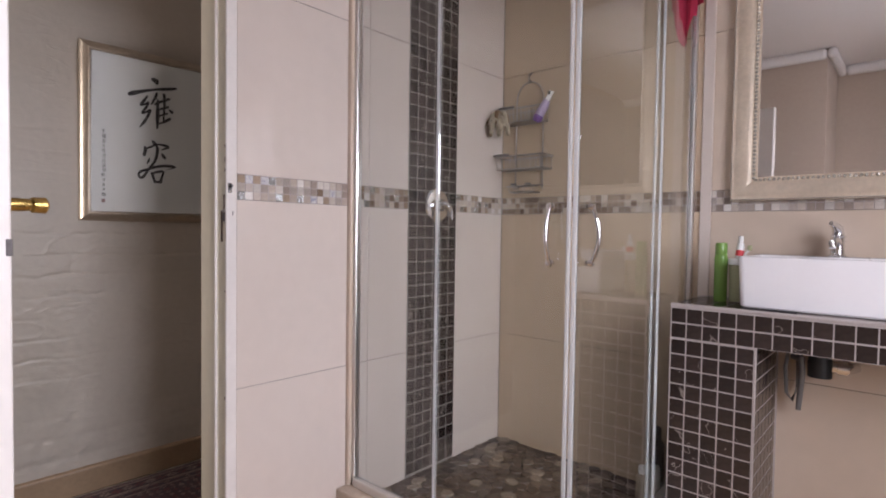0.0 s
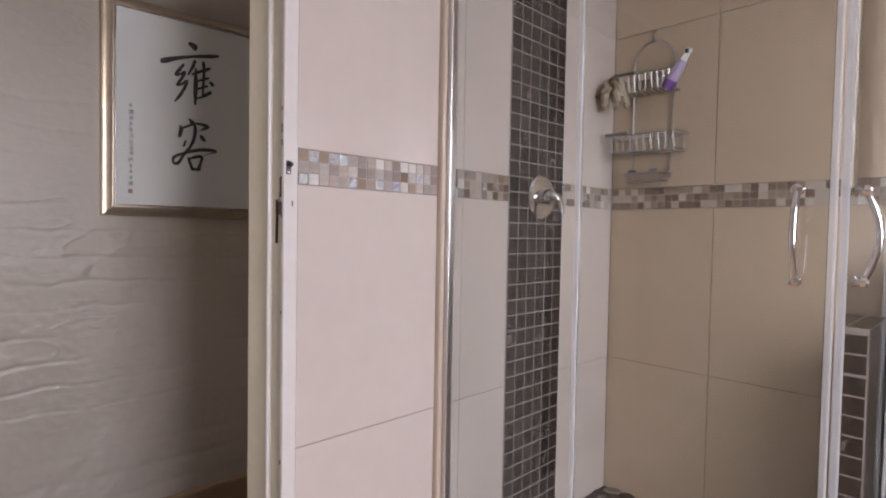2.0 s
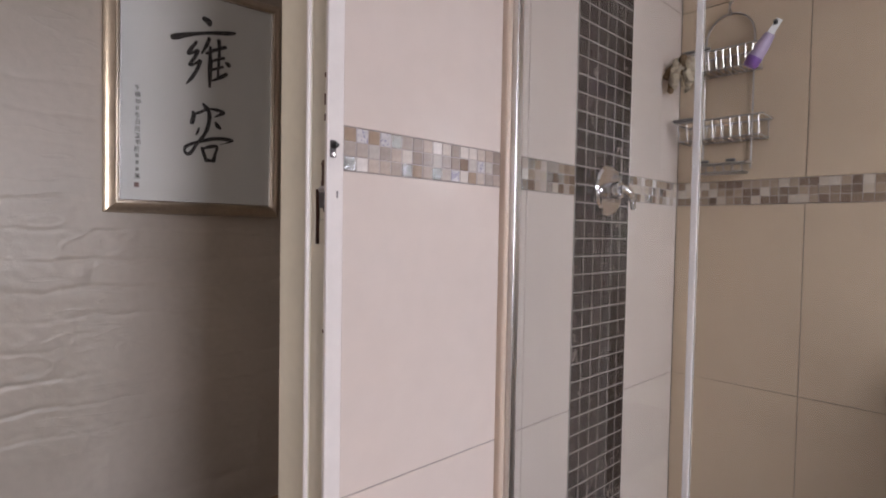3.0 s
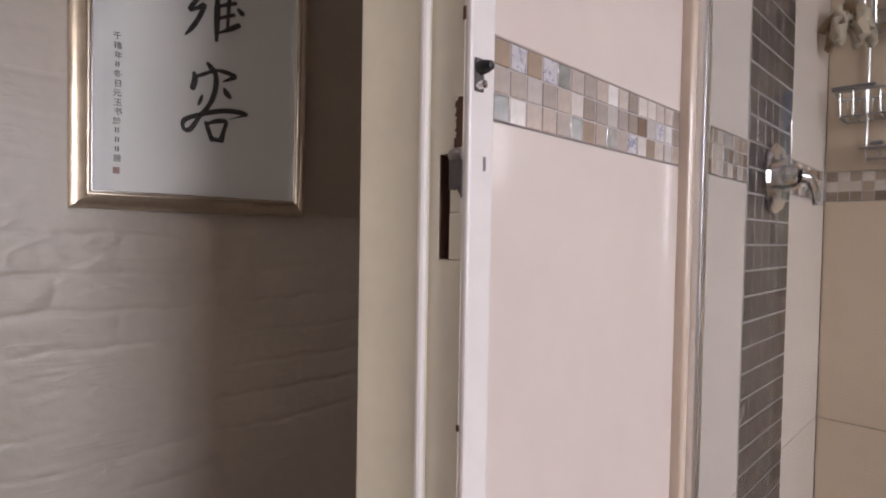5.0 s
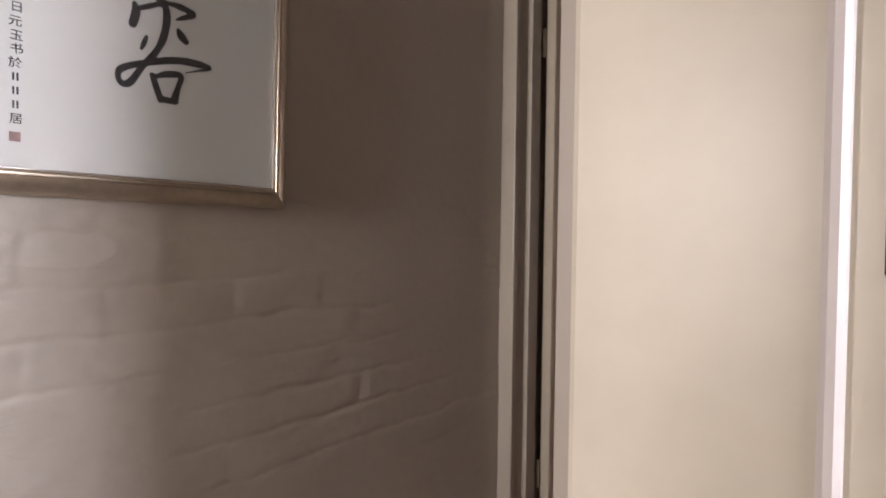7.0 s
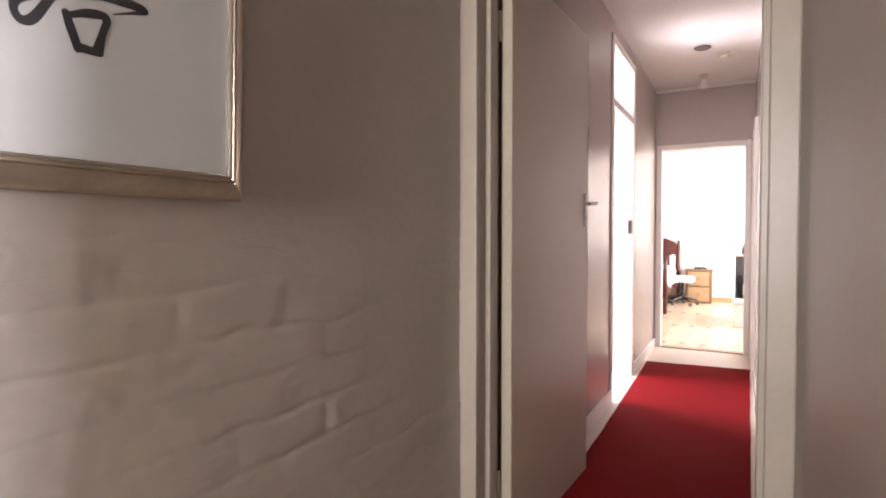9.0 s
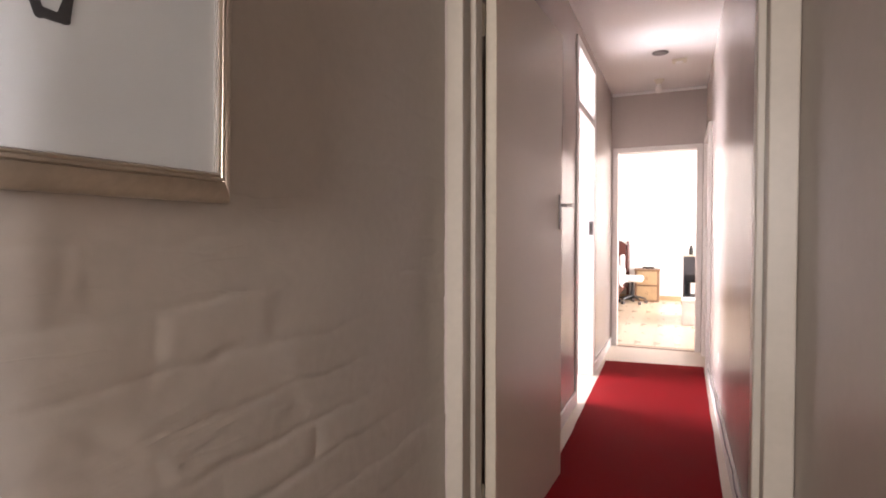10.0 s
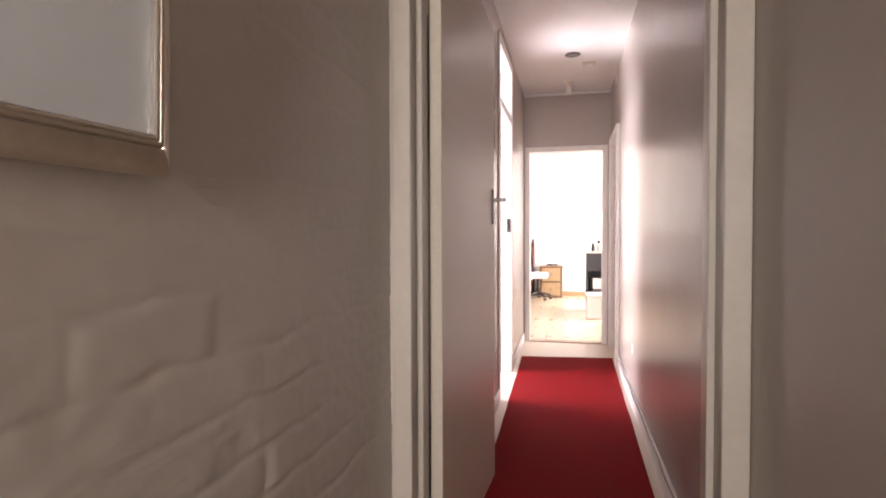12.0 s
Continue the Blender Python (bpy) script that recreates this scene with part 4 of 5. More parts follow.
        turned(bm, pose(px + 0.0006, 0.9225 + 0.0010 * (k % 3), z, 90, 2.0 * (k % 4) - 3.0, 90))
        part("written_mark", bm, M_INK, sheet)
    part("seal", block(px + 0.0004, px + 0.0007, 0.9235, 0.9375, 1.2590, 1.2735), M_SEAL, sheet, "faded red seal mark")
    g = part("pane", block(px + 0.003, px + 0.005, i0 - 0.002, i1 + 0.002, j0 - 0.002, j1 + 0.002), M_CLEAR, p, "clear picture glass")
    g.visible_shadow = False
    p.rotation_euler = (0, radians(1.6), radians(-2.8))
    return p


picture()


def passage_rug():
    """Dark oriental rug with rows of small raised motifs."""
    x0, x1, y0, y1 = -1.035, -0.36, -1.0, 1.55
    r = thing("patterned_rug", ((x0 + x1) / 2, (y0 + y1) / 2, 0.0), "dark red and navy patterned rug on the passage floor", "rug")
    part("rug_body", block(x0, x1, y0, y1, 0.0, 0.009, 0.003), M_RUGBASE, r)
    bm, bn = bmesh.new(), bmesh.new()

    def diamond(m, x, y, s, petals):
        for a in range(petals):
            u, v = math.cos(a * math.tau / petals), math.sin(a * math.tau / petals)
            m.faces.new([m.verts.new((x + s * (u * p - v * q), y + s * (v * p + u * q), 0.0104)) for p, q in ((0.25, 0), (0.8, 0.38), (1.4, 0), (0.8, -0.38))])

    for o, wd in ((0.012, 0.004), (0.030, 0.007), (0.098, 0.007), (0.112, 0.003), (0.150, 0.005)):
        for a, b, c, d in ((x0 + o, x1 - o, y0 + o, y0 + o + wd), (x0 + o, x1 - o, y1 - o - wd, y1 - o), (x0 + o, x0 + o + wd, y0 + o, y1 - o), (x1 - o - wd, x1 - o, y0 + o, y1 - o)):
            cube(bm, a, b, c, d, 0.0085, 0.0102)
    random.seed(3)
    for j in range(55):
        y = y0 + 0.04 + j * 0.0455
        for x in (x0 + 0.068, x1 - 0.068):
            diamond(bm if j % 2 else bn, x, y, 0.0165, 6 if j % 2 else 4)
            diamond(bm, x, y + 0.0225, 0.006, 4)
        for x in (x0 + 0.132, x1 - 0.132):
            diamond(bn if j % 2 else bm, x, y, 0.009, 4)
    for i in range(13):
        x = x0 + 0.068 + 0.0449 * i
        for y in (y0 + 0.068, y1 - 0.068):
            diamond(bm if i % 2 else bn, x, y, 0.0155, 6)
    for i in range(12):
        for j in range(70):
            x, y = x0 + 0.172 + i * 0.030 + 0.004 * random.random(), y0 + 0.18 + j * 0.0315 + 0.004 * random.random()
            diamond(bm if (i * 2 + j) % 3 else bn, x, y, 0.006 + 0.005 * random.random(), 4 if (i + j) % 2 else 6)
    part("pale_pattern", bm, M_RUGLINE, r, "pale wool motifs")
    part("red_pattern", bn, M_RUGRED, r, "red wool motifs")
    return r


passage_rug()

# ---- shower ----
SH_X, SH_Y = 0.915, 1.452   # outer corner of the enclosure
TRAY_Z, CURB_Z = 0.112, 0.195


def shower_tray():
    t = tagged(new("shower_base"), "raised shower floor of brown pebbles behind a stone curb", "shower base", kind="structure")
    part("bed", block(0.0, SH_X + 0.02, SH_Y - 0.02, BACK_Y, 0.0, TRAY_Z - 0.004), M_BED, t)
    part("curb", block(0.0, SH_X + 0.055, SH_Y - 0.065, SH_Y + 0.03, 0.0, CURB_Z, 0.008, 2), M_CURB, t, "tan stone curb")
    part("curb", block(SH_X - 0.04, SH_X + 0.055, SH_Y + 0.031, BACK_Y, 0.0, CURB_Z, 0.008, 2), M_CURB, t, "tan stone curb")
    return t


tray = shower_tray()


def enclosure():
    """Corner-entry screen: fixed panes, two sliding doors that meet at the corner, aluminium rails."""
    e = thing("shower_enclosure", (SH_X / 2, SH_Y, CURB_Z), "square glass shower enclosure with polished aluminium frame", "shower enclosure")
    top = 2.08
    part("wall_profile", block(0.0015, 0.028, SH_Y - 0.001, SH_Y + 0.026, CURB_Z, top, 0.004, 2), M_ALU, e)
    part("wall_profile", block(SH_X - 0.010, SH_X + 0.008, BACK_Y - 0.026, BACK_Y - 0.0015, CURB_Z, top, 0.004, 2), M_ALU, e)
    part("bottom_rail", block(0.035, SH_X + 0.012, SH_Y - 0.016, SH_Y + 0.016, CURB_Z, CURB_Z + 0.032, 0.005, 2), M_ALU, e)
    part("bottom_rail", block(SH_X - 0.016, SH_X + 0.016, SH_Y + 0.018, BACK_Y - 0.035, CURB_Z, CURB_Z + 0.032, 0.005, 2), M_ALU, e)
    part("top_rail", block(0.002, SH_X + 0.016, SH_Y - 0.018, SH_Y + 0.018, top, top + 0.035, 0.005, 2), M_ALU, e)
    part("top_rail", block(SH_X - 0.018, SH_X + 0.018, SH_Y + 0.019, BACK_Y - 0.002, top, top + 0.035, 0.005, 2), M_ALU, e)
    z0, z1 = CURB_Z + 0.033, top - 0.001
    for name, a in (("fixed_pane", (0.0285, 0.4305, SH_Y + 0.002, SH_Y + 0.007)), ("door_pane", (0.4445, SH_X - 0.015, SH_Y - 0.006, SH_Y - 0.001))):
        g = part(name, block(*a, z0, z1), M_SHOWER_GLASS, e, "clear tempered glass")
        g.visible_shadow = False
    for name, a in (("fixed_pane", (SH_X - 0.009, SH_X - 0.004, 2.02, BACK_Y - 0.034)), ("door_pane", (SH_X + 0.005, SH_X + 0.010, SH_Y + 0.011, 2.045))):
        g = part(name, block(*a, z0, z1), M_SHOWER_GLASS, e, "clear tempered glass")
        g.visible_shadow = False
    part("door_stile", block(0.431, 0.444, SH_Y - 0.007, SH_Y + 0.006, z0, z1, 0.003, 2), M_SEAL_STRIP, e, "translucent edge seal")
    part("door_stile", block(SH_X - 0.014, SH_X - 0.003, SH_Y - 0.010, SH_Y + 0.000, z0, z1, 0.003, 2), M_SEAL_STRIP, e, "white magnetic closing strip")
    part("door_stile", block(SH_X - 0.001, SH_X + 0.011, SH_Y - 0.002, SH_Y + 0.010, z0, z1, 0.003, 2), M_SEAL_STRIP, e, "translucent closing seal")
    part("door_stile", block(SH_X + 0.002, SH_X + 0.013, 2.032, 2.046, z0, z1, 0.003), M_SEAL_STRIP, e, "translucent edge seal")
    part("pane_stile", block(SH_X - 0.011, SH_X - 0.002, 2.010, 2.019, z0, z1, 0.003), M_SEAL_STRIP, e, "translucent edge seal")
    for kind in (0, 1):
        za, zb = 1.072, 1.222
        pts = []
        for k in range(11):
            t = k / 10
            bow = 0.012 + 0.020 * math.sin(math.pi * t)
            z = za + (zb - za) * t
            pts.append((SH_X - 0.055, SH_Y - 0.012 - bow, z) if kind == 0 else (SH_X + 0.012 + bow, SH_Y + 0.062, z))
        h = part("handle", tube(bmesh.new(), pts, 0.0058, 10), M_CHROME, e, "bowed chrome pull handle", True)
        for z in (za, zb):
            m = pose(SH_X - 0.055, SH_Y - 0.010, z, 90, 0, 0) if kind == 0 else pose(SH_X + 0.010, SH_Y + 0.062, z, 0, 90, 0)
            part("knob", turned(lathe(bmesh.new(), 0, 0, ((0.009, 0), (0.0095, 0.004), (0.006, 0.006), (0.0105, 0.012), (0.009, 0.019), (0.003, 0.022)), 12), m), M_CHROME, h, "", True)
    return e


enclosure()


def shower_mixer():
    m = thing("shower_mixer", (0.004, 1.915, 1.265), "round chrome shower mixer with a lever handle", "shower mixer")
    part("plate", turned(lathe(bmesh.new(), 0, 0, ((0.074, 0), (0.074, 0.004), (0.068, 0.010), (0.03, 0.013)), 36), pose(0.004, 1.915, 1.265, 0, 90, 0)), M_CHROME, m, "", True)
    part("hub", turned(lathe(bmesh.new(), 0, 0, ((0.027, 0.01), (0.026, 0.036), (0.022, 0.044), (0.01, 0.047)), 24), pose(0.004, 1.915, 1.265, 0, 90, 0)), M_CHROME, m, "", True)
    part("lever", tube(bmesh.new(), [(0.050, 1.915, 1.266), (0.062, 1.921, 1.264), (0.070, 1.929, 1.252), (0.074, 1.934, 1.232), (0.076, 1.936, 1.208)], [0.017, 0.015, 0.011, 0.009, 0.007], 12), M_CHROME, m, "", True)
    return m


shower_mixer()


def shower_caddy():
    """Wire rack with two baskets and a soap dish, hung on the tiles."""
    c = thing("shower_caddy", (0.165, BACK_Y - 0.02, 1.32), "chrome wire shower caddy with two baskets and a soap dish", "shower caddy")
    yb = BACK_Y - 0.012
    arc = [(0.165 + 0.075 * math.cos(a), yb, 1.79 + 0.085 * math.sin(a)) for a in [math.pi * k / 12 for k in range(13)]]
    part("hanger", tube(bmesh.new(), [(0.24, yb, 1.36)] + arc + [(0.09, yb, 1.36)], 0.0032, 6), M_WIRE, c, "", True)
    part("hook", tube(bmesh.new(), [(0.165, yb, 1.868), (0.165, yb - 0.012, 1.885), (0.165, yb - 0.010, 1.905), (0.165, BACK_Y - 0.001, 1.918)], 0.005, 8), M_WIRE, c, "", True)
    for zt, zb, x0, x1, dep in ((1.735, 1.675, 0.055, 0.275, 0.095), (1.512, 1.452, 0.035, 0.300, 0.105)):
        bas = part("basket", tube(bmesh.new(), [(x0, yb, zt), (x0, yb - dep, zt), (x1, yb - dep, zt), (x1, yb, zt)], 0.0034, 6, True), M_WIRE, c, "chrome wire basket", True)
        part("lower_ring", tube(bmesh.new(), [(x0 + 0.01, yb, zb), (x0 + 0.01, yb - dep + 0.012, zb), (x1 - 0.01, yb - dep + 0.012, zb), (x1 - 0.01, yb, zb)], 0.0028, 6, True), M_WIRE, bas, "", True)
        for k in range(10):
            x = x0 + 0.012 + k * (x1 - x0 - 0.024) / 9
            part("wire", tube(bmesh.new(), [(x, yb - dep, zt), (x, yb - dep + 0.012, zb), (x, yb, zb), (x, yb, zt)], 0.0028, 5), M_WIRE, bas, "", True)
        part("stopper", block(x0 - 0.006, x0 + 0.085, yb - dep - 0.004, yb - dep + 0.004, zt + 0.003, zt + 0.014, 0.003), M_GREY_PIPE, bas, "dark grey rim grip")
    dish = part("soap_dish", tube(bmesh.new(), [(0.09, yb, 1.378), (0.09, yb - 0.075, 1.372), (0.245, yb - 0.075, 1.372), (0.245, yb, 1.378)], 0.0034, 6, True), M_WIRE, c, "chrome wire soap dish", True)
    part("dish_tray", block(0.10, 0.235, yb - 0.068, yb - 0.006, 1.342, 1.348, 0.002), M_WIRE, dish)
    for k in range(6):
        x = 0.10 + k * 0.027
        part("wire", tube(bmesh.new(), [(x, yb - 0.075, 1.372), (x, yb - 0.062, 1.345), (x, yb - 0.01, 1.345)], 0.0025, 5), M_WIRE, dish, "", True)
    for x in (0.12, 0.20):
        part("dish_grip", block(x - 0.014, x + 0.014, yb - 0.07, yb - 0.055, 1.378, 1.388, 0.003), M_GREY_PIPE, dish)
    return c


shower_caddy()


def squeeze_tube():
    """Lilac tube leaning head-down in the upper basket."""
    b = thing("shower_tube", (0.265, 2.315, 1.655), "purple and lilac toiletry tube leaning in the caddy", "toiletry tube")
    a = Vector((0.250, 2.315, 1.664))
    d = Vector((0.60, 0.05, 1.0)).normalized()
    part("cap", tube(bmesh.new(), [a, a + d * 0.008, a + d * 0.032], [0.017, 0.022, 0.022], 14), M_PURPLE, b, "deep purple cap", True)
    part("body", tube(bmesh.new(), [a + d * 0.033, a + d * 0.07, a + d * 0.105], [0.021, 0.020, 0.015], 14), M_LILAC, b, "lilac tube body", True)
    part("crimp", tube(bmesh.new(), [a + d * 0.106, a + d * 0.125, a + d * 0.150], [0.014, 0.013, 0.013], 4), M_PLASTIC_WHITE, b, "white crimped end")
    q = a + d * 0.138
    part("print_bar", block(q.x - 0.006, q.x + 0.006, q.y - 0.0145, q.y - 0.0135, q.z - 0.008, q.z + 0.008), M_PLASTIC_BLACK, b)
    return b


squeeze_tube()


def loofah():
    """Crumpled cream bath mitts hung on the basket's side."""
    l = thing("bath_mitt", (0.055, 2.29, 1.62), "crumpled cream bath mitts hanging from the caddy", "bath mitt")
    random.seed(11)
    for k in range(16):
        x, y, z = 0.045 + 0.06 * random.random(), 2.270 + 0.035 * random.random(), 1.675 + 0.055 * random.random()
        a, drop = random.uniform(-1.5, 1.5), random.uniform(0.03, 0.08)
        u, v = 0.038 * math.sin(a), 0.030 * math.cos(a)
        pts = [(x, y, z), (x + 0.5 * u, y - 0.5 * v, z - 0.12 * drop), (x + 0.9 * u, y - 0.9 * v, z - 0.5 * drop), (x + 1.1 * u, y - v, z - drop), (x + 1.0 * u, y - v, z - 1.15 * drop)]
        bm = tube(bmesh.new(), pts, [0.005, 0.012, 0.013, 0.012, 0.004], 10)
        for w in bm.verts:
            w.co += Vector((0.006 * noise.noise(w.co * 60), 0.006 * noise.noise(w.co * 60 + Vector((9, 0, 0))), 0.004 * noise.noise(w.co * 60 + Vector((0, 9, 0)))))
        part("fold", bm, M_LOOFAH if k % 4 else M_MITT_BROWN, l, "" if k % 4 else "tan brown fold", True)
    return l


loofah()


def bottle(name, x, y, z, r, h, body, cap, label, caph=0.03):
    b = thing(name, (x, y, z), label, "bottle")
    part("body", lathe(bmesh.new(), x, y, ((r * 0.9, z), (r, z + 0.006), (r, z + h - caph - 0.02), (r * 0.8, z + h - caph - 0.006), (r * 0.55, z + h - caph)), 20), body, b, "", True)
    part("cap", lathe(bmesh.new(), x, y, ((r * 0.6, z + h - caph), (r * 0.62, z + h - caph + 0.004), (r * 0.58, z + h - 0.003), (r * 0.5, z + h)), 16), cap, b, "", True)
    return b


bottle("shampoo_bottle", 0.828, 2.315, TRAY_Z + 0.006, 0.032, 0.275, M_PLASTIC_BLACK, M_PLASTIC_BLACK, "black plastic shampoo bottle on the shower floor", 0.05)
bottle("lotion_bottle", 0.845, 2.245, TRAY_Z + 0.006, 0.026, 0.19, M_PLASTIC_WHITE, M_PLASTIC_BLACK, "white lotion bottle with a dark cap in the shower", 0.035)
bottle("soap_bottle", 0.800, 2.255, TRAY_Z + 0.006, 0.024, 0.13, M_LOOFAH, M_PLASTIC_WHITE, "small cream bottle with a white cap", 0.03)


def cloth():
    """Pink face cloth thrown over the rail's end at the wall, one corner hanging down."""
    bm = bmesh.new()
    n, k = 18, 26
    grid = []
    for i in range(n + 1):
        row = []
        for j in range(k + 1):
            u, v = i / n, j / k
            s = (v - 0.40) * 0.42
            side = 1 if s > 0 else -1
            x = SH_X - 0.085 + 0.125 * u * (1 - 0.35 * max(0.0, s) / 0.25) + 0.03 * max(0.0, s) / 0.25
            drop = abs(s) * (0.62 + 0.42 * math.sin(math.pi * min(1.0, u * 1.15)) if s > 0 else 0.6)
            y = 2.325 - side * 0.026 * min(1.0, abs(s) / 0.03) + 0.010 * math.sin(u * 11 + v * 3) * min(1.0, abs(s) * 14)
            row.append(bm.verts.new((x, y, 2.122 - drop)))
        grid.append(row)
    for i in range(n):
        for j in range(k):
            bm.faces.new((grid[i][j], grid[i + 1][j], grid[i + 1][j + 1], grid[i][j + 1]))
    bmesh.ops.solidify(bm, geom=bm.faces[:], thickness=0.003)
    return tagged(new("face_cloth", mesh_of("face_cloth", bm, M_PINK, True)), "bright pink face cloth over the shower rail", "cloth")


cloth()

# ---- washstand ----
CT_X0, CT_X1, CT_Y, CT_Z = 0.965, 2.40, 2.050, 0.920
PITCH = 0.0505


def washstand():
    w = thing("washstand", ((CT_X0 + CT_X1) / 2, CT_Y, 0.0), "masonry washstand covered with dark brown marble mosaic", "washstand")
    g = 0.0002
    part("leg", block(CT_X0 + g, CT_X0 + 0.257 - g, CT_Y + g, BACK_Y, 0, 0.806), M_GROUT_LIGHT, w)
    part("leg", block(CT_X1 - 0.257 + g, CT_X1 - g, CT_Y + g, BACK_Y, 0, 0.806), M_MOSAIC, w)
    part("slab", block(CT_X0 + g, CT_X1 - g, CT_Y + g, BACK_Y, 0.8062, CT_Z - 0.0012), M_GROUT_LIGHT, w)
    part("edge_trim", block(CT_X0 - 0.001, CT_X1 + 0.001, CT_Y - 0.002, CT_Y + 0.010, CT_Z - 0.009, CT_Z + 0.002, 0.002), M_GROUT_LIGHT, w, "pale grouted front edge")
    part("corner_trim", block(CT_X0 + 0.252, CT_X0 + 0.259, CT_Y - 0.001, CT_Y + 0.010, 0, 0.806, 0.002), M_GROUT_LIGHT, w, "pale grouted corner")
    part("corner_trim", block(CT_X0 - 0.001, CT_X0 + 0.006, CT_Y - 0.001, CT_Y + 0.008, 0, CT_Z - 0.010, 0.002), M_GROUT_LIGHT, w, "pale grouted corner")
    return w


stand = washstand()


def basin():
    """Rectangular vessel basin with soft corners and a hollow."""
    x0, x1, y0, y1, z0, z1 = 1.152, 1.632, 2.090, 2.372, CT_Z + 0.003, 1.087
    b = thing("wash_basin", ((x0 + x1) / 2, (y0 + y1) / 2, z0), "white rectangular ceramic vessel basin on the washstand", "wash basin")

    def ring(bm, inset, z, r):
        vs, a, c, d, e = [], x0 + inset, x1 - inset, y0 + inset, y1 - inset
        for cx, cy, s in ((c - r, e - r, 0), (a + r, e - r, 1), (a + r, d + r, 2), (c - r, d + r, 3)):
            for k in range(6):
                t = (s + k / 5) * math.pi / 2
                vs.append(bm.verts.new((cx + r * math.cos(t), cy + r * math.sin(t), z)))
        return vs

    bm = bmesh.new()
    rings = [ring(bm, 0.014, z0, 0.018), ring(bm, 0.008, z0 + 0.006, 0.02), ring(bm, 0.0, z1 - 0.006, 0.022), ring(bm, 0.002, z1 - 0.001, 0.022), ring(bm, 0.006, z1, 0.02), ring(bm, 0.013, z1 - 0.002, 0.018), ring(bm, 0.018, z1 - 0.012, 0.018), ring(bm, 0.030, z0 + 0.05, 0.03), ring(bm, 0.06, z0 + 0.03, 0.03)]
    for a, c in zip(rings, rings[1:]):
        for k in range(24):
            bm.faces.new((a[k], a[(k + 1) % 24], c[(k + 1) % 24], c[k]))
    bm.faces.new(rings[0][::-1])
    bm.faces.new(rings[-1])
    part("bowl", bm, M_CERAMIC, b, "", True)
    part("tap_deck", block(x0 + 0.16, x1 - 0.16, y1 - 0.062, y1 - 0.012, z1 - 0.03, z1 - 0.0005, 0.006, 2), M_CERAMIC, b, "", True)
    return b


basin()


def basin_tap():
    x, y, z = 1.388, 2.335, 1.087
    t = thing("basin_tap", (x, y, z), "small chrome basin mixer tap with a lever", "tap")
    part("body", lathe(bmesh.new(), x, y, ((0.026, z), (0.026, z + 0.004), (0.020, z + 0.010), (0.019, z + 0.06), (0.021, z + 0.068), (0.012, z + 0.075)), 18), M_CHROME, t, "", True)
    part("spout", tube(bmesh.new(), [(x, y - 0.01, z + 0.045), (x - 0.002, y - 0.06, z + 0.055), (x - 0.003, y - 0.10, z + 0.045), (x - 0.003, y - 0.104, z + 0.03)], [0.015, 0.013, 0.012, 0.010], 12), M_CHROME, t, "", True)
    part("lever", tube(bmesh.new(), [(x, y + 0.004, z + 0.072), (x, y - 0.012, z + 0.092), (x - 0.008, y - 0.05, z + 0.105), (x - 0.012, y - 0.075, z + 0.108)], [0.017, 0.015, 0.009, 0.006], 12), M_CHROME, t, "", True)
    return t


basin_tap()


def mirror():
    """Wide gilt frame with two rows of beads round a mirror."""
    x0, x1, z0, z1 = 1.055, 1.735, 1.279, 2.23
    yw, w = BACK_Y - 0.001, 0.085
    m = thing("framed_mirror", ((x0 + x1) / 2, yw, z0), "wall mirror in a wide antique-gold frame with silver beading", "mirror")
    prof = ((0.0, 0.0), (0.0, 0.026), (0.006, 0.032), (0.012, 0.030), (0.020, 0.033), (0.045, 0.030), (0.062, 0.022), (0.068, 0.020), (w, 0.018), (w, 0.008))
    cx, cz = (x0 + x1) / 2, (z0 + z1) / 2
    for (ax, az), (bx, bz) in (((x0, z0), (x1, z0)), ((x1, z0), (x1, z1)), ((x1, z1), (x0, z1)), ((x0, z1), (x0, z0))):
        bm, ends = bmesh.new(), []
        for px, pz in ((ax, az), (bx, bz)):
            sx, sz = (1 if px < cx else -1), (1 if pz < cz else -1)
            ends.append([bm.verts.new((px + sx * inn, yw - h, pz + sz * inn)) for inn, h in prof])
        for i in range(len(prof) - 1):
            bm.faces.new((ends[0][i], ends[0][i + 1], ends[1][i + 1], ends[1][i]))
        bm.faces.new(ends[0])
        bm.faces.new(ends[1][::-1])
        side = part("frame_side", bm, M_MIRROR_FRAME, m, "", True)
        for ins, r, h in ((0.075, 0.0062, 0.022), (0.004, 0.0032, 0.031)):
            bd = bmesh.new()
            sx, sz = (1 if ax < cx else -1), (1 if az < cz else -1)
            ex, ez = (1 if bx < cx else -1), (1 if bz < cz else -1)
            p, q = Vector((ax + sx * ins, yw - h, az + sz * ins)), Vector((bx + ex * ins, yw - h, bz + ez * ins))
            n = int((q - p).length / (r * 2.25))
            for k in range(n):
                bmesh.ops.create_icosphere(bd, subdivisions=1, radius=r, matrix=Matrix.Translation(p.lerp(q, (k + 0.5) / n)))
            part("beading", bd, M_MIRROR_BEAD, side, "row of small silver-gilt beads", True)
    part("mirror_glass", block(x0 + w - 0.004, x1 - w + 0.004, yw - 0.012, yw - 0.004, z0 + w - 0.004, z1 - w + 0.004), M_MIRROR, m, "clear mirror plate")
    return m


mirror()

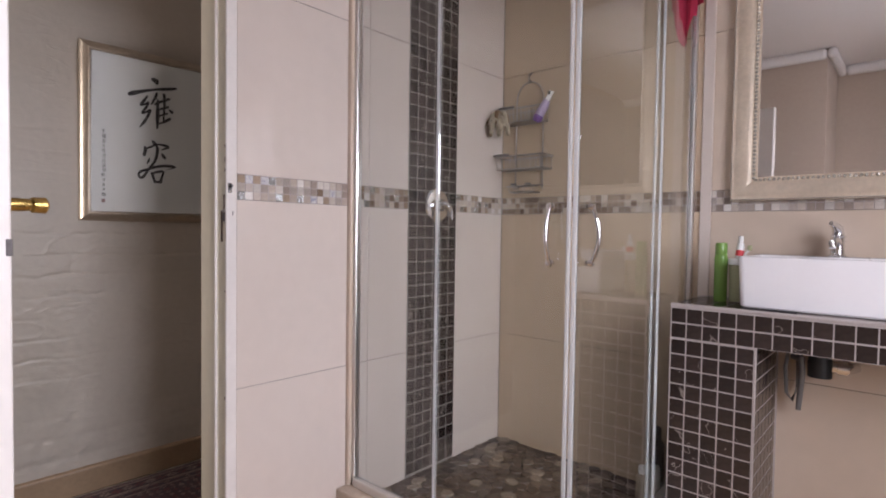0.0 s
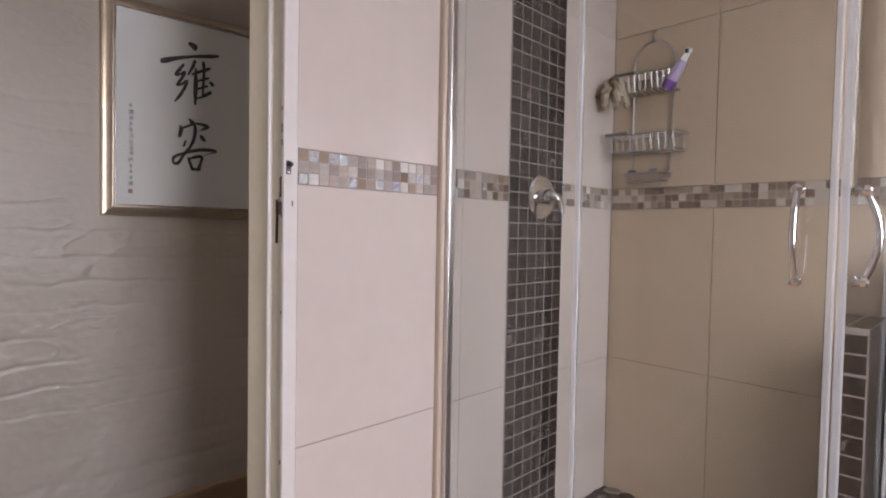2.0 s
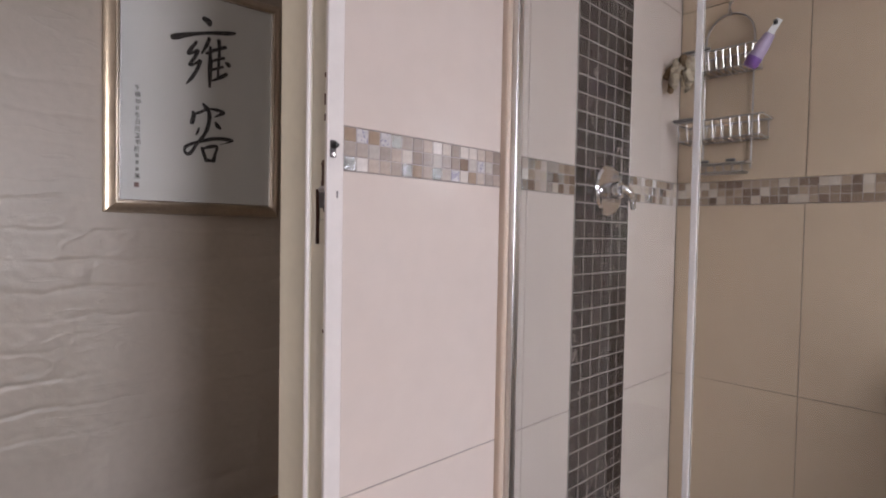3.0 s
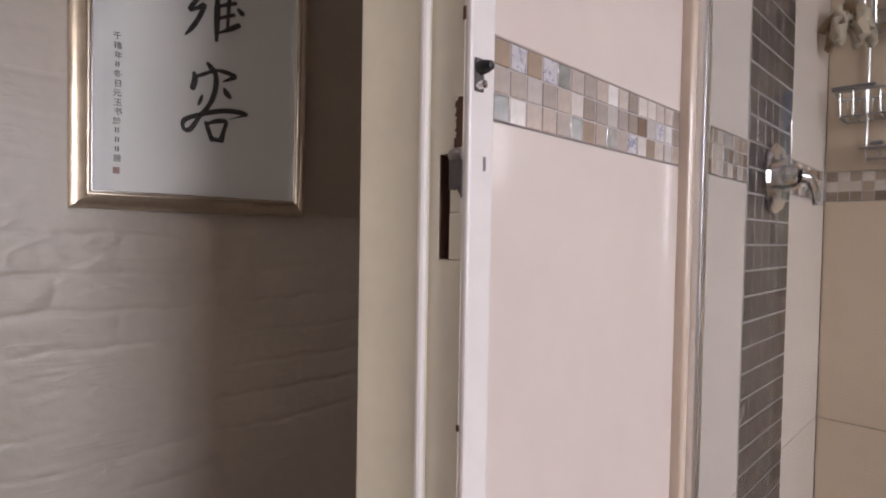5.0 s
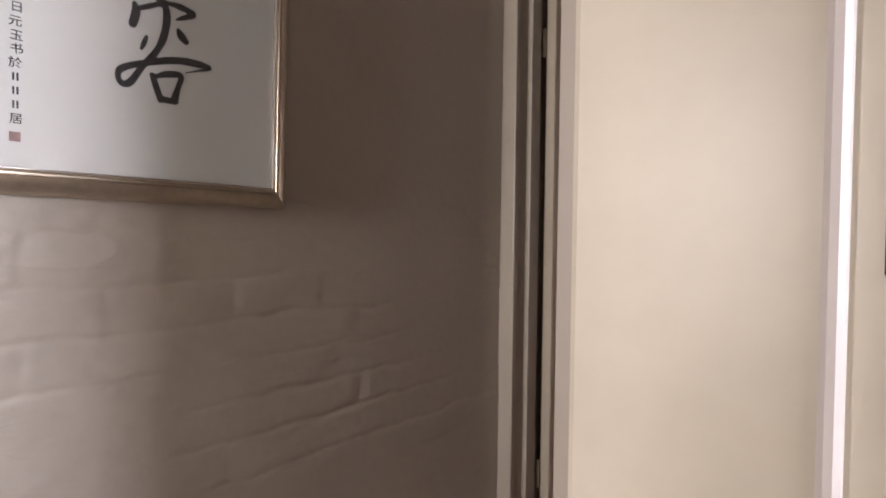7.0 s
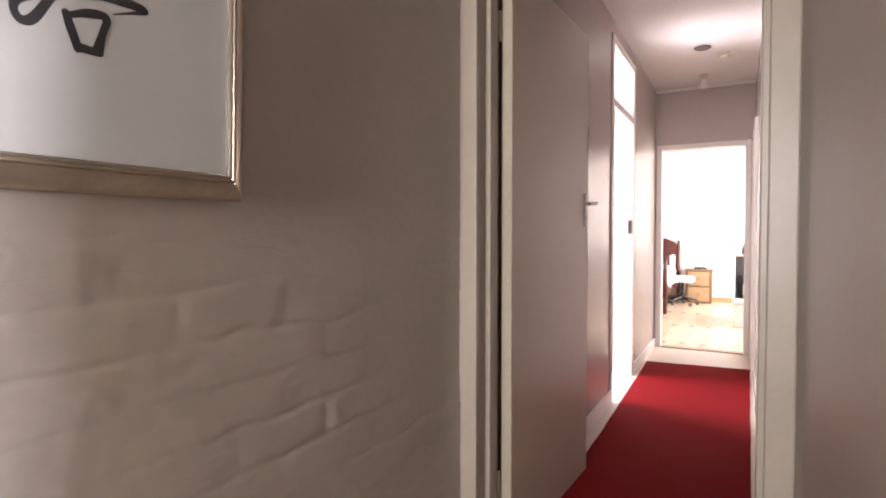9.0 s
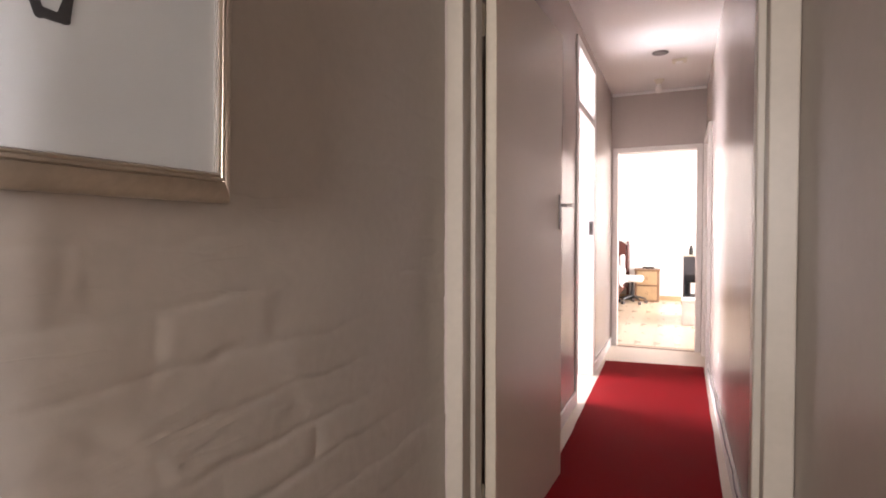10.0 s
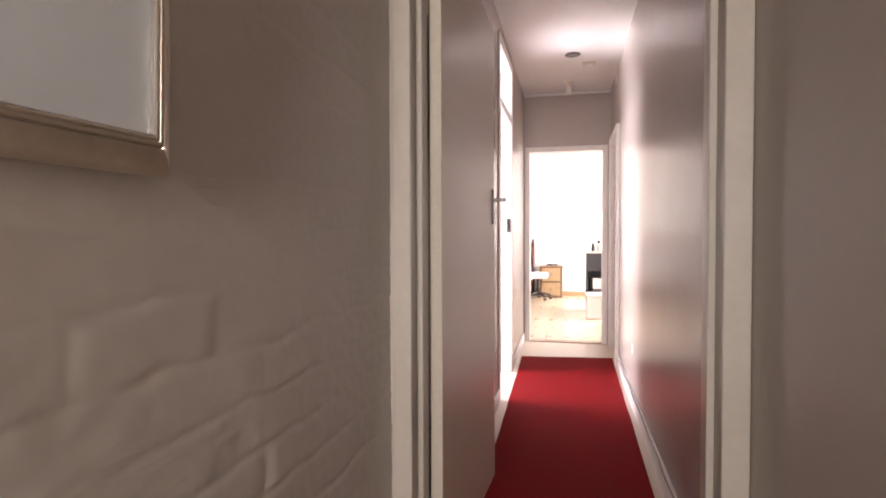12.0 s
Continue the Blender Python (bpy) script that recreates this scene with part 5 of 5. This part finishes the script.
gb = thing("green_bottle", (1.066, 2.245, CT_Z), "slim bright green plastic bottle on the washstand", "bottle")
part("body", lathe(bmesh.new(), 1.066, 2.245, ((0.019, CT_Z), (0.021, CT_Z + 0.006), (0.0215, CT_Z + 0.150), (0.020, CT_Z + 0.163), (0.017, CT_Z + 0.166)), 20), M_GREEN, gb, "", True)
part("cap", lathe(bmesh.new(), 1.066, 2.245, ((0.0185, CT_Z + 0.1665), (0.0195, CT_Z + 0.170), (0.0190, CT_Z + 0.200), (0.016, CT_Z + 0.206)), 18), M_GREEN, gb, "", True)


def tumbler():
    x, y, z = 1.113, 2.262, CT_Z + 0.003
    t = thing("toothbrush_cup", (x, y, z), "clear cup of pale green liquid with a white rim", "cup")
    part("cup", lathe(bmesh.new(), x, y, ((0.022, z), (0.023, z + 0.004), (0.025, z + 0.125), (0.024, z + 0.127)), 20), M_GREEN_LIQ, t, "pale green translucent cup", True)
    part("rim", lathe(bmesh.new(), x, y, ((0.024, z + 0.1275), (0.028, z + 0.130), (0.028, z + 0.147), (0.020, z + 0.150)), 18), M_PLASTIC_WHITE, t, "white plastic lid", True)
    p = thing("toothpaste", (x + 0.008, y + 0.002, z + 0.150), "white and red toothpaste tube standing in the cup", "toothpaste")
    part("tube", tube(bmesh.new(), [(x + 0.006, y, z + 0.150), (x + 0.009, y + 0.002, z + 0.175), (x + 0.010, y + 0.003, z + 0.205)], [0.013, 0.013, 0.010], 12), M_PLASTIC_WHITE, p, "", True)
    part("print_band", tube(bmesh.new(), [(x + 0.0066, y, z + 0.158), (x + 0.0092, y + 0.002, z + 0.178)], [0.0135, 0.0134], 12), M_RED_PRINT, p, "red printed band", True)
    part("cap", lathe(bmesh.new(), x + 0.010, y + 0.003, ((0.008, z + 0.2055), (0.008, z + 0.225), (0.005, z + 0.228)), 12), M_PLASTIC_WHITE, p, "", True)
    b = thing("toothbrush", (x + 0.018, y - 0.006, z + 0.15), "toothbrush with a pale green head in the cup", "toothbrush")
    part("handle", tube(bmesh.new(), [(x + 0.016, y - 0.006, z + 0.150), (x + 0.030, y - 0.004, z + 0.172), (x + 0.036, y - 0.003, z + 0.18)], 0.004, 8), M_PLASTIC_WHITE, b, "", True)
    part("bristles", block(x + 0.032, x + 0.046, y - 0.010, y + 0.002, z + 0.178, z + 0.196, 0.003), M_GREEN_LIQ, b, "pale green bristles")


tumbler()


def trap():
    """Valves and drain under the slab."""
    t = thing("basin_plumbing", (1.36, 2.36, 0.72), "black and chrome basin trap with a grey waste pipe", "plumbing")
    part("bottle_trap", turned(lathe(bmesh.new(), 0, 0, ((0.018, -0.03), (0.034, -0.028), (0.036, 0.02), (0.030, 0.05), (0.018, 0.09)), 18), pose(1.352, 2.34, 0.715)), M_PLASTIC_BLACK, t, "black plastic trap", True)
    part("waste_arm", tube(bmesh.new(), [(1.385, 2.34, 0.725), (1.42, 2.345, 0.722), (1.44, 2.40, 0.722)], 0.018, 12), M_CHROME, t, "chrome waste arm", True)
    part("nut", tube(bmesh.new(), [(1.40, 2.34, 0.725), (1.425, 2.342, 0.724)], 0.024, 12), M_CHROME, t, "chrome nut", True)
    part("valve", tube(bmesh.new(), [(1.275, 2.40, 0.745), (1.278, 2.35, 0.742), (1.30, 2.338, 0.742)], 0.013, 10), M_STEEL, t, "dull steel valve", True)
    part("hose", tube(bmesh.new(), [(1.300, 2.338, 0.745), (1.304, 2.333, 0.70), (1.300, 2.335, 0.63), (1.296, 2.338, 0.565)], [0.011, 0.010, 0.009, 0.008], 10), M_GREY_PIPE, t, "grey hanging hose", True)
    part("hose", tube(bmesh.new(), [(1.262, 2.37, 0.79), (1.250, 2.36, 0.70), (1.256, 2.362, 0.61), (1.272, 2.37, 0.585), (1.286, 2.38, 0.63), (1.282, 2.39, 0.73)], 0.006, 8), M_GREY_PIPE, t, "grey hanging hose", True)
    return t


trap()

# ---- corridor and rooms beyond ----


def runner():
    r = thing("runner_carpet", (-0.60, 4.3, 0.0), "deep red ribbed runner carpet along the corridor", "carpet")
    x0, x1, y0, y1 = -0.962, -0.250, 2.56, 5.755
    bm = bmesh.new()
    n = 60
    rows = []
    for k in range(n + 1):
        y = y0 + (y1 - y0) * k / n
        a, b = x0 - 0.045 * (k / n) ** 1.5 + 0.006 * noise.noise((y * 3, 0, 1)), x1 + 0.035 * (k / n) + 0.008 * noise.noise((y * 2.3, 0, 5))
        rows.append([bm.verts.new((a + (b - a) * i / 8, y + 0.09 * (i / 8) * (k / n) ** 4, 0.0088 + 0.0014 * noise.noise((i * 0.7, y * 2.1, 3)))) for i in range(9)])
    for a, b in zip(rows, rows[1:]):
        for i in range(8):
            bm.faces.new((a[i], a[i + 1], b[i + 1], b[i]))
    ext = bmesh.ops.extrude_face_region(bm, geom=bm.faces[:])
    for v in [g for g in ext["geom"] if isinstance(g, bmesh.types.BMVert)]:
        v.co.z = 0.0005
    part("carpet_body", bm, M_RED, r)
    fr = bmesh.new()
    random.seed(8)
    for k in range(70):
        x, ye = x0 - 0.037 + k * (x1 - x0 + 0.064) / 69, y1 + 0.09 * k / 69
        cube(fr, x - 0.0025, x + 0.0025, ye - 0.002, ye + 0.018 + 0.012 * random.random(), 0.0008, 0.004)
    part("fringe", fr, M_FRINGE, r, "pale frayed fringe")
    return r


runner()
dl = thing("downlight", (-0.567, 5.33, ROOM_H), "round dark recessed ceiling downlight", "ceiling light")
part("trim_ring", turned(lathe(bmesh.new(), 0, 0, ((0.058, 0), (0.062, -0.004), (0.050, -0.010), (0.046, -0.004)), 24), pose(-0.567, 5.33, ROOM_H)), M_STEEL, dl, "grey metal ring", True)
part("lens", lathe(bmesh.new(), -0.567, 5.33, ((0.045, ROOM_H - 0.004), (0.044, ROOM_H - 0.007), (0.01, ROOM_H - 0.009)), 20), M_GREY_PIPE, dl, "", True)
sd = thing("smoke_alarm", (-0.43, 5.58, ROOM_H), "flat cream smoke alarm on the ceiling", "smoke alarm")
part("base", block(-0.485, -0.375, 5.535, 5.625, ROOM_H - 0.018, ROOM_H, 0.005, 2), M_FRAME, sd)
part("cover", lathe(bmesh.new(), -0.43, 5.58, ((0.03, ROOM_H - 0.0181), (0.028, ROOM_H - 0.026), (0.02, ROOM_H - 0.028)), 18), M_PLASTIC_WHITE, sd, "", True)
lh = thing("lamp_holder", (-0.60, 6.12, ROOM_H), "white ceiling lamp holder with an unlit bulb", "ceiling light")
part("rose", lathe(bmesh.new(), -0.60, 6.12, ((0.045, ROOM_H), (0.045, ROOM_H - 0.008), (0.030, ROOM_H - 0.018), (0.022, ROOM_H - 0.04)), 20), M_FRAME, lh, "cream holder base", True)
part("bulb", lathe(bmesh.new(), -0.60, 6.12, ((0.016, ROOM_H - 0.04), (0.020, ROOM_H - 0.055), (0.032, ROOM_H - 0.085), (0.030, ROOM_H - 0.105), (0.016, ROOM_H - 0.120), (0.003, ROOM_H - 0.123)), 18), M_BULB, lh, "opal bulb", True)


def nightstand():
    x0, x1, y0, y1, h = -1.085, -0.70, 10.46, 10.78, 0.55
    n = thing("nightstand", ((x0 + x1) / 2, (y0 + y1) / 2, 0.0), "small nightstand, brown frame with two honey pine doors", "nightstand")
    t = 0.03
    part("side", block(x0, x0 + t, y0, y1, 0, h - t, 0.003), M_OAK, n)
    part("side", block(x1 - t, x1, y0, y1, 0, h - t, 0.003), M_OAK, n)
    part("top", block(x0 - 0.012, x1 + 0.012, y0 - 0.015, y1, h - t, h, 0.004), M_OAK, n)
    part("back", block(x0 + t, x1 - t, y1 - 0.012, y1, 0.03, h - t), M_OAK, n)
    part("rail", block(x0 + t, x1 - t, y0, y1 - 0.013, 0.265, 0.285), M_OAK, n)
    part("rail", block(x0 + t, x1 - t, y0, y1 - 0.013, 0.0, 0.03), M_OAK, n)
    for z0, z1 in ((0.035, 0.26), (0.29, h - t - 0.005)):
        d = part("drawer_front", block(x0 + t + 0.004, x1 - t - 0.004, y0 - 0.006, y0 + 0.014, z0, z1, 0.004), M_PINE, n, "honey pine front")
        part("ring_pull", tube(bmesh.new(), [((x0 + x1) / 2 + 0.016 * math.cos(a), y0 - 0.011, (z0 + z1) / 2 + 0.022 * math.sin(a)) for a in [math.tau * k / 12 for k in range(12)]], 0.004, 6, True), M_OAK, d, "", True)
    g = thing("dark_strap", (-0.87, 10.62, h), "dark coiled strap lying on the nightstand", "strap")
    part("coil", tube(bmesh.new(), [(-0.96 + 0.02 * k, 10.60 + 0.03 * math.sin(k * 1.3), h + 0.016 + 0.012 * math.sin(k * 0.9) ** 2) for k in range(10)], 0.015, 8), M_PLASTIC_BLACK, g, "", True)


nightstand()


def bed():
    b = thing("bed", (-1.75, 9.8, 0.0), "mahogany bed with white bedding", "bed")
    x0, x1 = -2.35, -1.19

    def shaped(y, h0, h1, t):
        bm, lo, hi = bmesh.new(), [], []
        for k in range(25):
            u = k / 24
            x = x0 + 0.06 + (x1 - x0 - 0.12) * u
            z = h0 + (h1 - h0) * math.sin(math.pi * u) ** 0.7
            lo.append((x, 0.25))
            hi.append((x, z))
        out = lo + hi[::-1]
        fa = bm.faces.new([bm.verts.new((x, y, z)) for x, z in out])
        r = bmesh.ops.extrude_face_region(bm, geom=[fa])
        bmesh.ops.translate(bm, vec=(0, t, 0), verts=[v for v in r["geom"] if isinstance(v, bmesh.types.BMVert)])
        return bm

    part("headboard", shaped(10.72, 0.96, 1.12, 0.04), M_MAHOGANY, b)
    part("footboard", shaped(8.88, 0.62, 0.74, 0.04), M_MAHOGANY, b)
    for x in (x0 + 0.03, x1 - 0.03):
        for y, h in ((8.90, 0.82), (10.74, 1.03)):
            part("post", lathe(bmesh.new(), x, y, ((0.018, 0), (0.026, 0.05), (0.024, 0.2), (0.030, 0.3), (0.028, h - 0.08), (0.018, h - 0.06), (0.028, h - 0.02), (0.004, h)), 14), M_MAHOGANY, b, "", True)
    for x in (x0 + 0.015, x1 - 0.045):
        part("side_rail", block(x, x + 0.03, 8.92, 10.72, 0.25, 0.38, 0.004), M_MAHOGANY, b)
    part("mattress", block(x0 + 0.06, x1 - 0.06, 8.93, 10.70, 0.33, 0.56, 0.04, 3), M_LINEN, b, "white mattress", True)
    bm = bmesh.new()
    n, k, g = 22, 26, []
    for i in range(n + 1):
        row = []
        for j in range(k + 1):
            u, v = i / n, j / k
            x = x0 + 0.02 + (x1 - x0 - 0.0) * u
            e = max(0.0, (u - 0.90) / 0.10)
            row.append(bm.verts.new((x + 0.02 * math.sin(v * 17) * e, 8.96 + 1.3 * v, 0.63 - 0.25 * e + 0.015 * noise.noise((u * 5, v * 6, 0)) - 0.03 * math.sin(v * 9) * e)))
        g.append(row)
    for i in range(n):
        for j in range(k):
            bm.faces.new((g[i][j], g[i + 1][j], g[i + 1][j + 1], g[i][j + 1]))
    bmesh.ops.solidify(bm, geom=bm.faces[:], thickness=0.03)
    duvet = tagged(new("duvet", mesh_of("duvet", bm, M_LINEN, True)), "rumpled white duvet on the bed", "duvet")
    return duvet


bed()


def swivel_chair():
    """White-covered chair on a five-star base."""
    cx, cy = -1.10, 10.15
    c = thing("swivel_chair", (cx, cy, 0.0), "white swivel chair on a dark five-star base with castors", "chair")
    part("column", lathe(bmesh.new(), cx, cy, ((0.03, 0.08), (0.03, 0.2), (0.018, 0.21), (0.018, 0.36)), 12), M_PLASTIC_BLACK, c, "", True)
    for k in range(5):
        a = math.tau * k / 5 + 0.3
        leg = part("base_arm", tube(bmesh.new(), [(cx, cy, 0.12), (cx + 0.12 * math.cos(a), cy + 0.12 * math.sin(a), 0.105), (cx + 0.22 * math.cos(a), cy + 0.22 * math.sin(a), 0.075)], [0.022, 0.018, 0.012], 8), M_PLASTIC_BLACK, c, "", True)
        part("castor", turned(lathe(bmesh.new(), 0, 0, ((0.022, -0.018), (0.026, -0.014), (0.026, 0.014), (0.022, 0.018)), 14), pose(cx + 0.22 * math.cos(a), cy + 0.22 * math.sin(a), 0.0265, 90, 0, math.degrees(a))), M_STEEL, leg, "", True)
    part("seat", block(cx - 0.17, cx + 0.17, cy - 0.17, cy + 0.17, 0.36, 0.46, 0.045, 4), M_LINEN, c, "white padded seat", True)
    bm = block(cx - 0.19, cx - 0.13, cy - 0.15, cy + 0.15, 0.44, 0.80, 0.028, 4)
    part("backrest", bm, M_LINEN, c, "white padded backrest", True)
    return c


swivel_chair()


def shelf_unit():
    x0, x1, y0, y1, h = -0.352, 0.10, 8.62, 8.98, 0.865
    s = thing("shelf_unit", ((x0 + x1) / 2, (y0 + y1) / 2, 0.0), "charcoal open shelf unit with a pale top", "shelf")
    part("side", block(x0, x0 + 0.02, y0, y1, 0, h - 0.022, 0.002), M_CHARCOAL, s)
    part("side", block(x1 - 0.02, x1, y0, y1, 0, h - 0.022, 0.002), M_CHARCOAL, s)
    part("top", block(x0 - 0.008, x1 + 0.008, y0 - 0.008, y1, h - 0.022, h, 0.003), M_FRAME, s, "pale shelf top")
    part("back", block(x0 + 0.02, x1 - 0.02, y1 - 0.01, y1, 0, h - 0.022), M_CHARCOAL, s)
    for z in (0.03, 0.29):
        part("shelf", block(x0 + 0.02, x1 - 0.02, y0 + 0.004, y1 - 0.01, z, z + 0.02), M_CHARCOAL, s)
    part("front_panel", block(x0 + 0.02, x1 - 0.02, y0 + 0.002, y0 + 0.012, 0.60, h - 0.022), M_CHARCOAL, s)
    p = thing("printer", (-0.15, 8.78, 0.31), "dark printer with white paper on the shelf", "printer")
    part("case", block(-0.30, 0.0, 8.66, 8.94, 0.3105, 0.50, 0.02, 2), M_PLASTIC_BLACK, p)
    part("paper", block(-0.262, -0.09, 8.650, 8.6595, 0.345, 0.495), M_PLASTIC_WHITE, p, "white paper sheet")
    part("tray", block(-0.27, -0.08, 8.60, 8.66, 0.318, 0.328, 0.003), M_GREY_PIPE, p)


shelf_unit()
bottle("dark_bottle", -0.255, 8.76, 0.8655, 0.028, 0.125, M_PLASTIC_BLACK, M_PLASTIC_BLACK, "small black bottle on the shelf unit")
bottle("white_jar", -0.175, 8.80, 0.8655, 0.035, 0.16, M_PLASTIC_WHITE, M_PLASTIC_BLACK, "white jar with a dark lid on the shelf unit", 0.045)
bottle("grey_bottle", -0.105, 8.74, 0.8655, 0.020, 0.12, M_GREY_PIPE, M_PLASTIC_BLACK, "small grey bottle on the shelf unit")
bx = thing("storage_box", (-0.24, 8.28, 0.0), "white lidded storage box on the bedroom floor", "box")
part("body", block(-0.365, -0.115, 8.12, 8.46, 0.0, 0.285, 0.012, 2), M_PLASTIC_WHITE, bx)
part("lid", block(-0.372, -0.108, 8.112, 8.468, 0.286, 0.322, 0.008, 2), M_PLASTIC_WHITE, bx)
part("clip", block(-0.377, -0.3725, 8.25, 8.33, 0.24, 0.30, 0.002), M_GREY_PIPE, bx)

# ---- tiles and other pieces ----


def tiled(parent, plane, spans, z_edges):
    """Large glazed tiles with eased edges and narrow recessed joints; plane 'x' faces +x at 0, plane 'y' faces -y."""
    for a, b in spans:
        for c, d in zip(z_edges[::2], z_edges[1::2]):
            g = 0.0011
            if plane == "x":
                bm = block(-0.0075, 0.0, a + g, b - g, c + g, d - g, 0.0012)
            else:
                bm = block(a + g, b - g, BACK_Y, BACK_Y + 0.0075, c + g, d - g, 0.0012)
            # Back wall past x 0.9: tile colour carries part of the warm bounce.
            part("tile", bm, M_TILE if plane == "x" else M_TILE_SAND_BOUNCE if a > 0.9 else M_TILE_BEIGE, parent)


ROWS = (0.0, 0.645, 0.645, 1.243, 1.322, 1.92, 1.92, 2.575)
part("grout_bed", block(-0.0079, -0.0030, 1.000, BACK_Y, 0.0, 2.56), M_GROUT, wall_a)
tiled(wall_a, "x", ((0.999, 1.432), (1.462, 1.536), (1.536, 1.747), (2.052, BACK_Y)), ROWS)
part("tile_trim", block(-0.0075, 0.017, 1.432, 1.4500, 0.0, 2.575, 0.006, 3), M_TILE_SAND_BOUNCE, wall_a, "rounded sand-coloured tile trim")
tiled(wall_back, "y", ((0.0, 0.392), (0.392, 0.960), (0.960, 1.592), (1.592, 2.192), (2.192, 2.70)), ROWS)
part("corner_trim", block(0.945, 0.985, BACK_Y - 0.010, BACK_Y - 0.0005, CURB_Z, 2.575, 0.004, 2), M_TILE, wall_back, "pale rounded tile trim")

# mosaic border, chip by chip
CHIP = 0.0262
for _w, _b in ((wall_a, (-0.007, -0.0010, 1.000, 1.431)), (wall_a, (-0.007, -0.0010, 1.462, 1.747)), (wall_a, (-0.007, -0.0010, 2.052, BACK_Y)), (wall_back, (0.0, 1.77, BACK_Y + 0.0010, BACK_Y + 0.007))):
    part("border_bed", block(*_b, 1.2435, 1.3215), M_GROUT_LIGHT, _w, "pale grout of the mosaic border")
chip_mesh = {k: mesh_of("chip", block(-0.0122, 0.0122, -0.0122, 0.0122, -0.0035, 0.0035, 0.0006), m) for k, m in (("plain", M_CHIP), ("brown", M_CHIP_BROWN), ("blue", M_CHIP_BLUE), ("silver", M_CHIP_SILVER))}
random.seed(21)


def border(parent, plane, u0, u1):
    n = max(1, round((u1 - u0) / CHIP))
    w = (u1 - u0) / n
    for i in range(n):
        for r in range(3):
            k = random.random()
            me = chip_mesh[("blue" if k < 0.11 else "silver" if k < 0.17 else "brown" if k < 0.27 else "plain") if u0 < 1.2 else ("silver" if k < 0.08 else "brown" if k < 0.6 else "plain")] if plane == "x" else chip_mesh["brown" if u0 < 0.5 else "plain"]
            u, z, d = u0 + (i + 0.5) * w, 1.2430 + (r + 0.5) * 0.02633, 0.0006 * random.random()
            m = pose(-0.0035 + d, u, z, 90, 0, 90) if plane == "x" else pose(u, BACK_Y + 0.0035 - d, z, 90, 0, 0)
            piece("chip", me, m, parent)


border(wall_a, "x", 1.001, 1.431)
border(wall_a, "x", 1.462, 1.747)
border(wall_a, "x", 2.052, BACK_Y - 0.004)
border(wall_back, "y", 0.004, 0.955)
border(wall_back, "y", 0.975, 1.76)

# dark mosaic: shower stripe and washstand
sq_mesh = mesh_of("mosaic_tile", block(-0.0231, 0.0231, -0.0231, 0.0231, -0.003, 0.003, 0.0008), M_MOSAIC)
stripe = part("mosaic_bed", block(-0.0078, 0.0003, 1.748, 2.051, 0.0, 2.56), M_GROUT, wall_a, "pale grout of the mosaic stripe")
for r in range(48):
    for c in range(6):
        piece("mosaic_tile", sq_mesh, pose(-0.0018, 1.7495 + (c + 0.5) * 0.0503, TRAY_Z + 0.006 + (r + 0.5) * 0.0503, 0, 90, 0), stripe)
LX = CT_X0 + 0.0015


def on_stand(m):
    o = stand.location
    m.translation -= o
    piece("mosaic_tile", sq_mesh, m, stand)


for r in range(16):
    for c in range(5):
        on_stand(pose(LX + (c + 0.5) * PITCH, CT_Y + 0.0021, 0.802 - (r + 0.5) * PITCH, 90, 0, 0))
    for c in range(6):
        on_stand(pose(CT_X0 + 0.2548, CT_Y + 0.014 + (c + 0.5) * PITCH, 0.802 - (r + 0.5) * PITCH, 0, 90, 0))
for c in range(17):
    for r in range(2):
        on_stand(pose(LX + (c + 0.5) * 0.04985, CT_Y + 0.0021, 0.908 - (r + 0.5) * 0.0515, 90, 0, 0))
for c in range(7):
    for r in range(6):
        if c < 4 or r == 0:
            on_stand(pose(LX + (c + 0.5) * PITCH, CT_Y + 0.018 + (r + 0.5) * PITCH, CT_Z - 0.0032, 0, 0, 0))

# shower floor pebbles
peb = []
random.seed(4)
for k in range(6):
    bm = bmesh.new()
    n = 9
    r0 = [0.5 + 0.18 * random.random() for _ in range(n)]
    ax, ay = 0.85 + 0.4 * random.random(), 0.75 + 0.3 * random.random()
    lo = [bm.verts.new((0.052 * ax * r0[i] * math.cos(math.tau * i / n), 0.052 * ay * r0[i] * math.sin(math.tau * i / n), -0.004)) for i in range(n)]
    hi = [bm.verts.new((v.co.x * 0.86, v.co.y * 0.86, 0.003)) for v in lo]
    for i in range(n):
        bm.faces.new((lo[i], lo[(i + 1) % n], hi[(i + 1) % n], hi[i]))
    bm.faces.new(hi)
    peb.append(mesh_of("pebble", bm, M_PEBBLE, True))
for i in range(16):
    for j in range(18):
        x, y = 0.030 + i * 0.0535 + 0.027 * (j % 2) + 0.010 * (random.random() - 0.5), SH_Y + 0.058 + j * 0.0515 + 0.010 * (random.random() - 0.5)
        if x < SH_X - 0.06 and y < BACK_Y - 0.02:
            piece("pebble", peb[(i * 5 + j * 3) % 6], pose(x, y, TRAY_Z - 0.001 + 0.003 * random.random(), 0, 0, 360 * random.random()), tray)

# bedroom boards
board = mesh_of("floor_board", block(-0.0955, 0.0955, -0.60, 0.60, 0.0, 0.004, 0.0008), M_LAMINATE)
bed_floor = bpy.data.objects["floor_bedroom"]
for i in range(16):
    for j in range(4):
        piece("floor_board", board, pose(-1.9 + i * 0.193, END_Y + 0.70 + j * 1.203, -0.002), bed_floor)
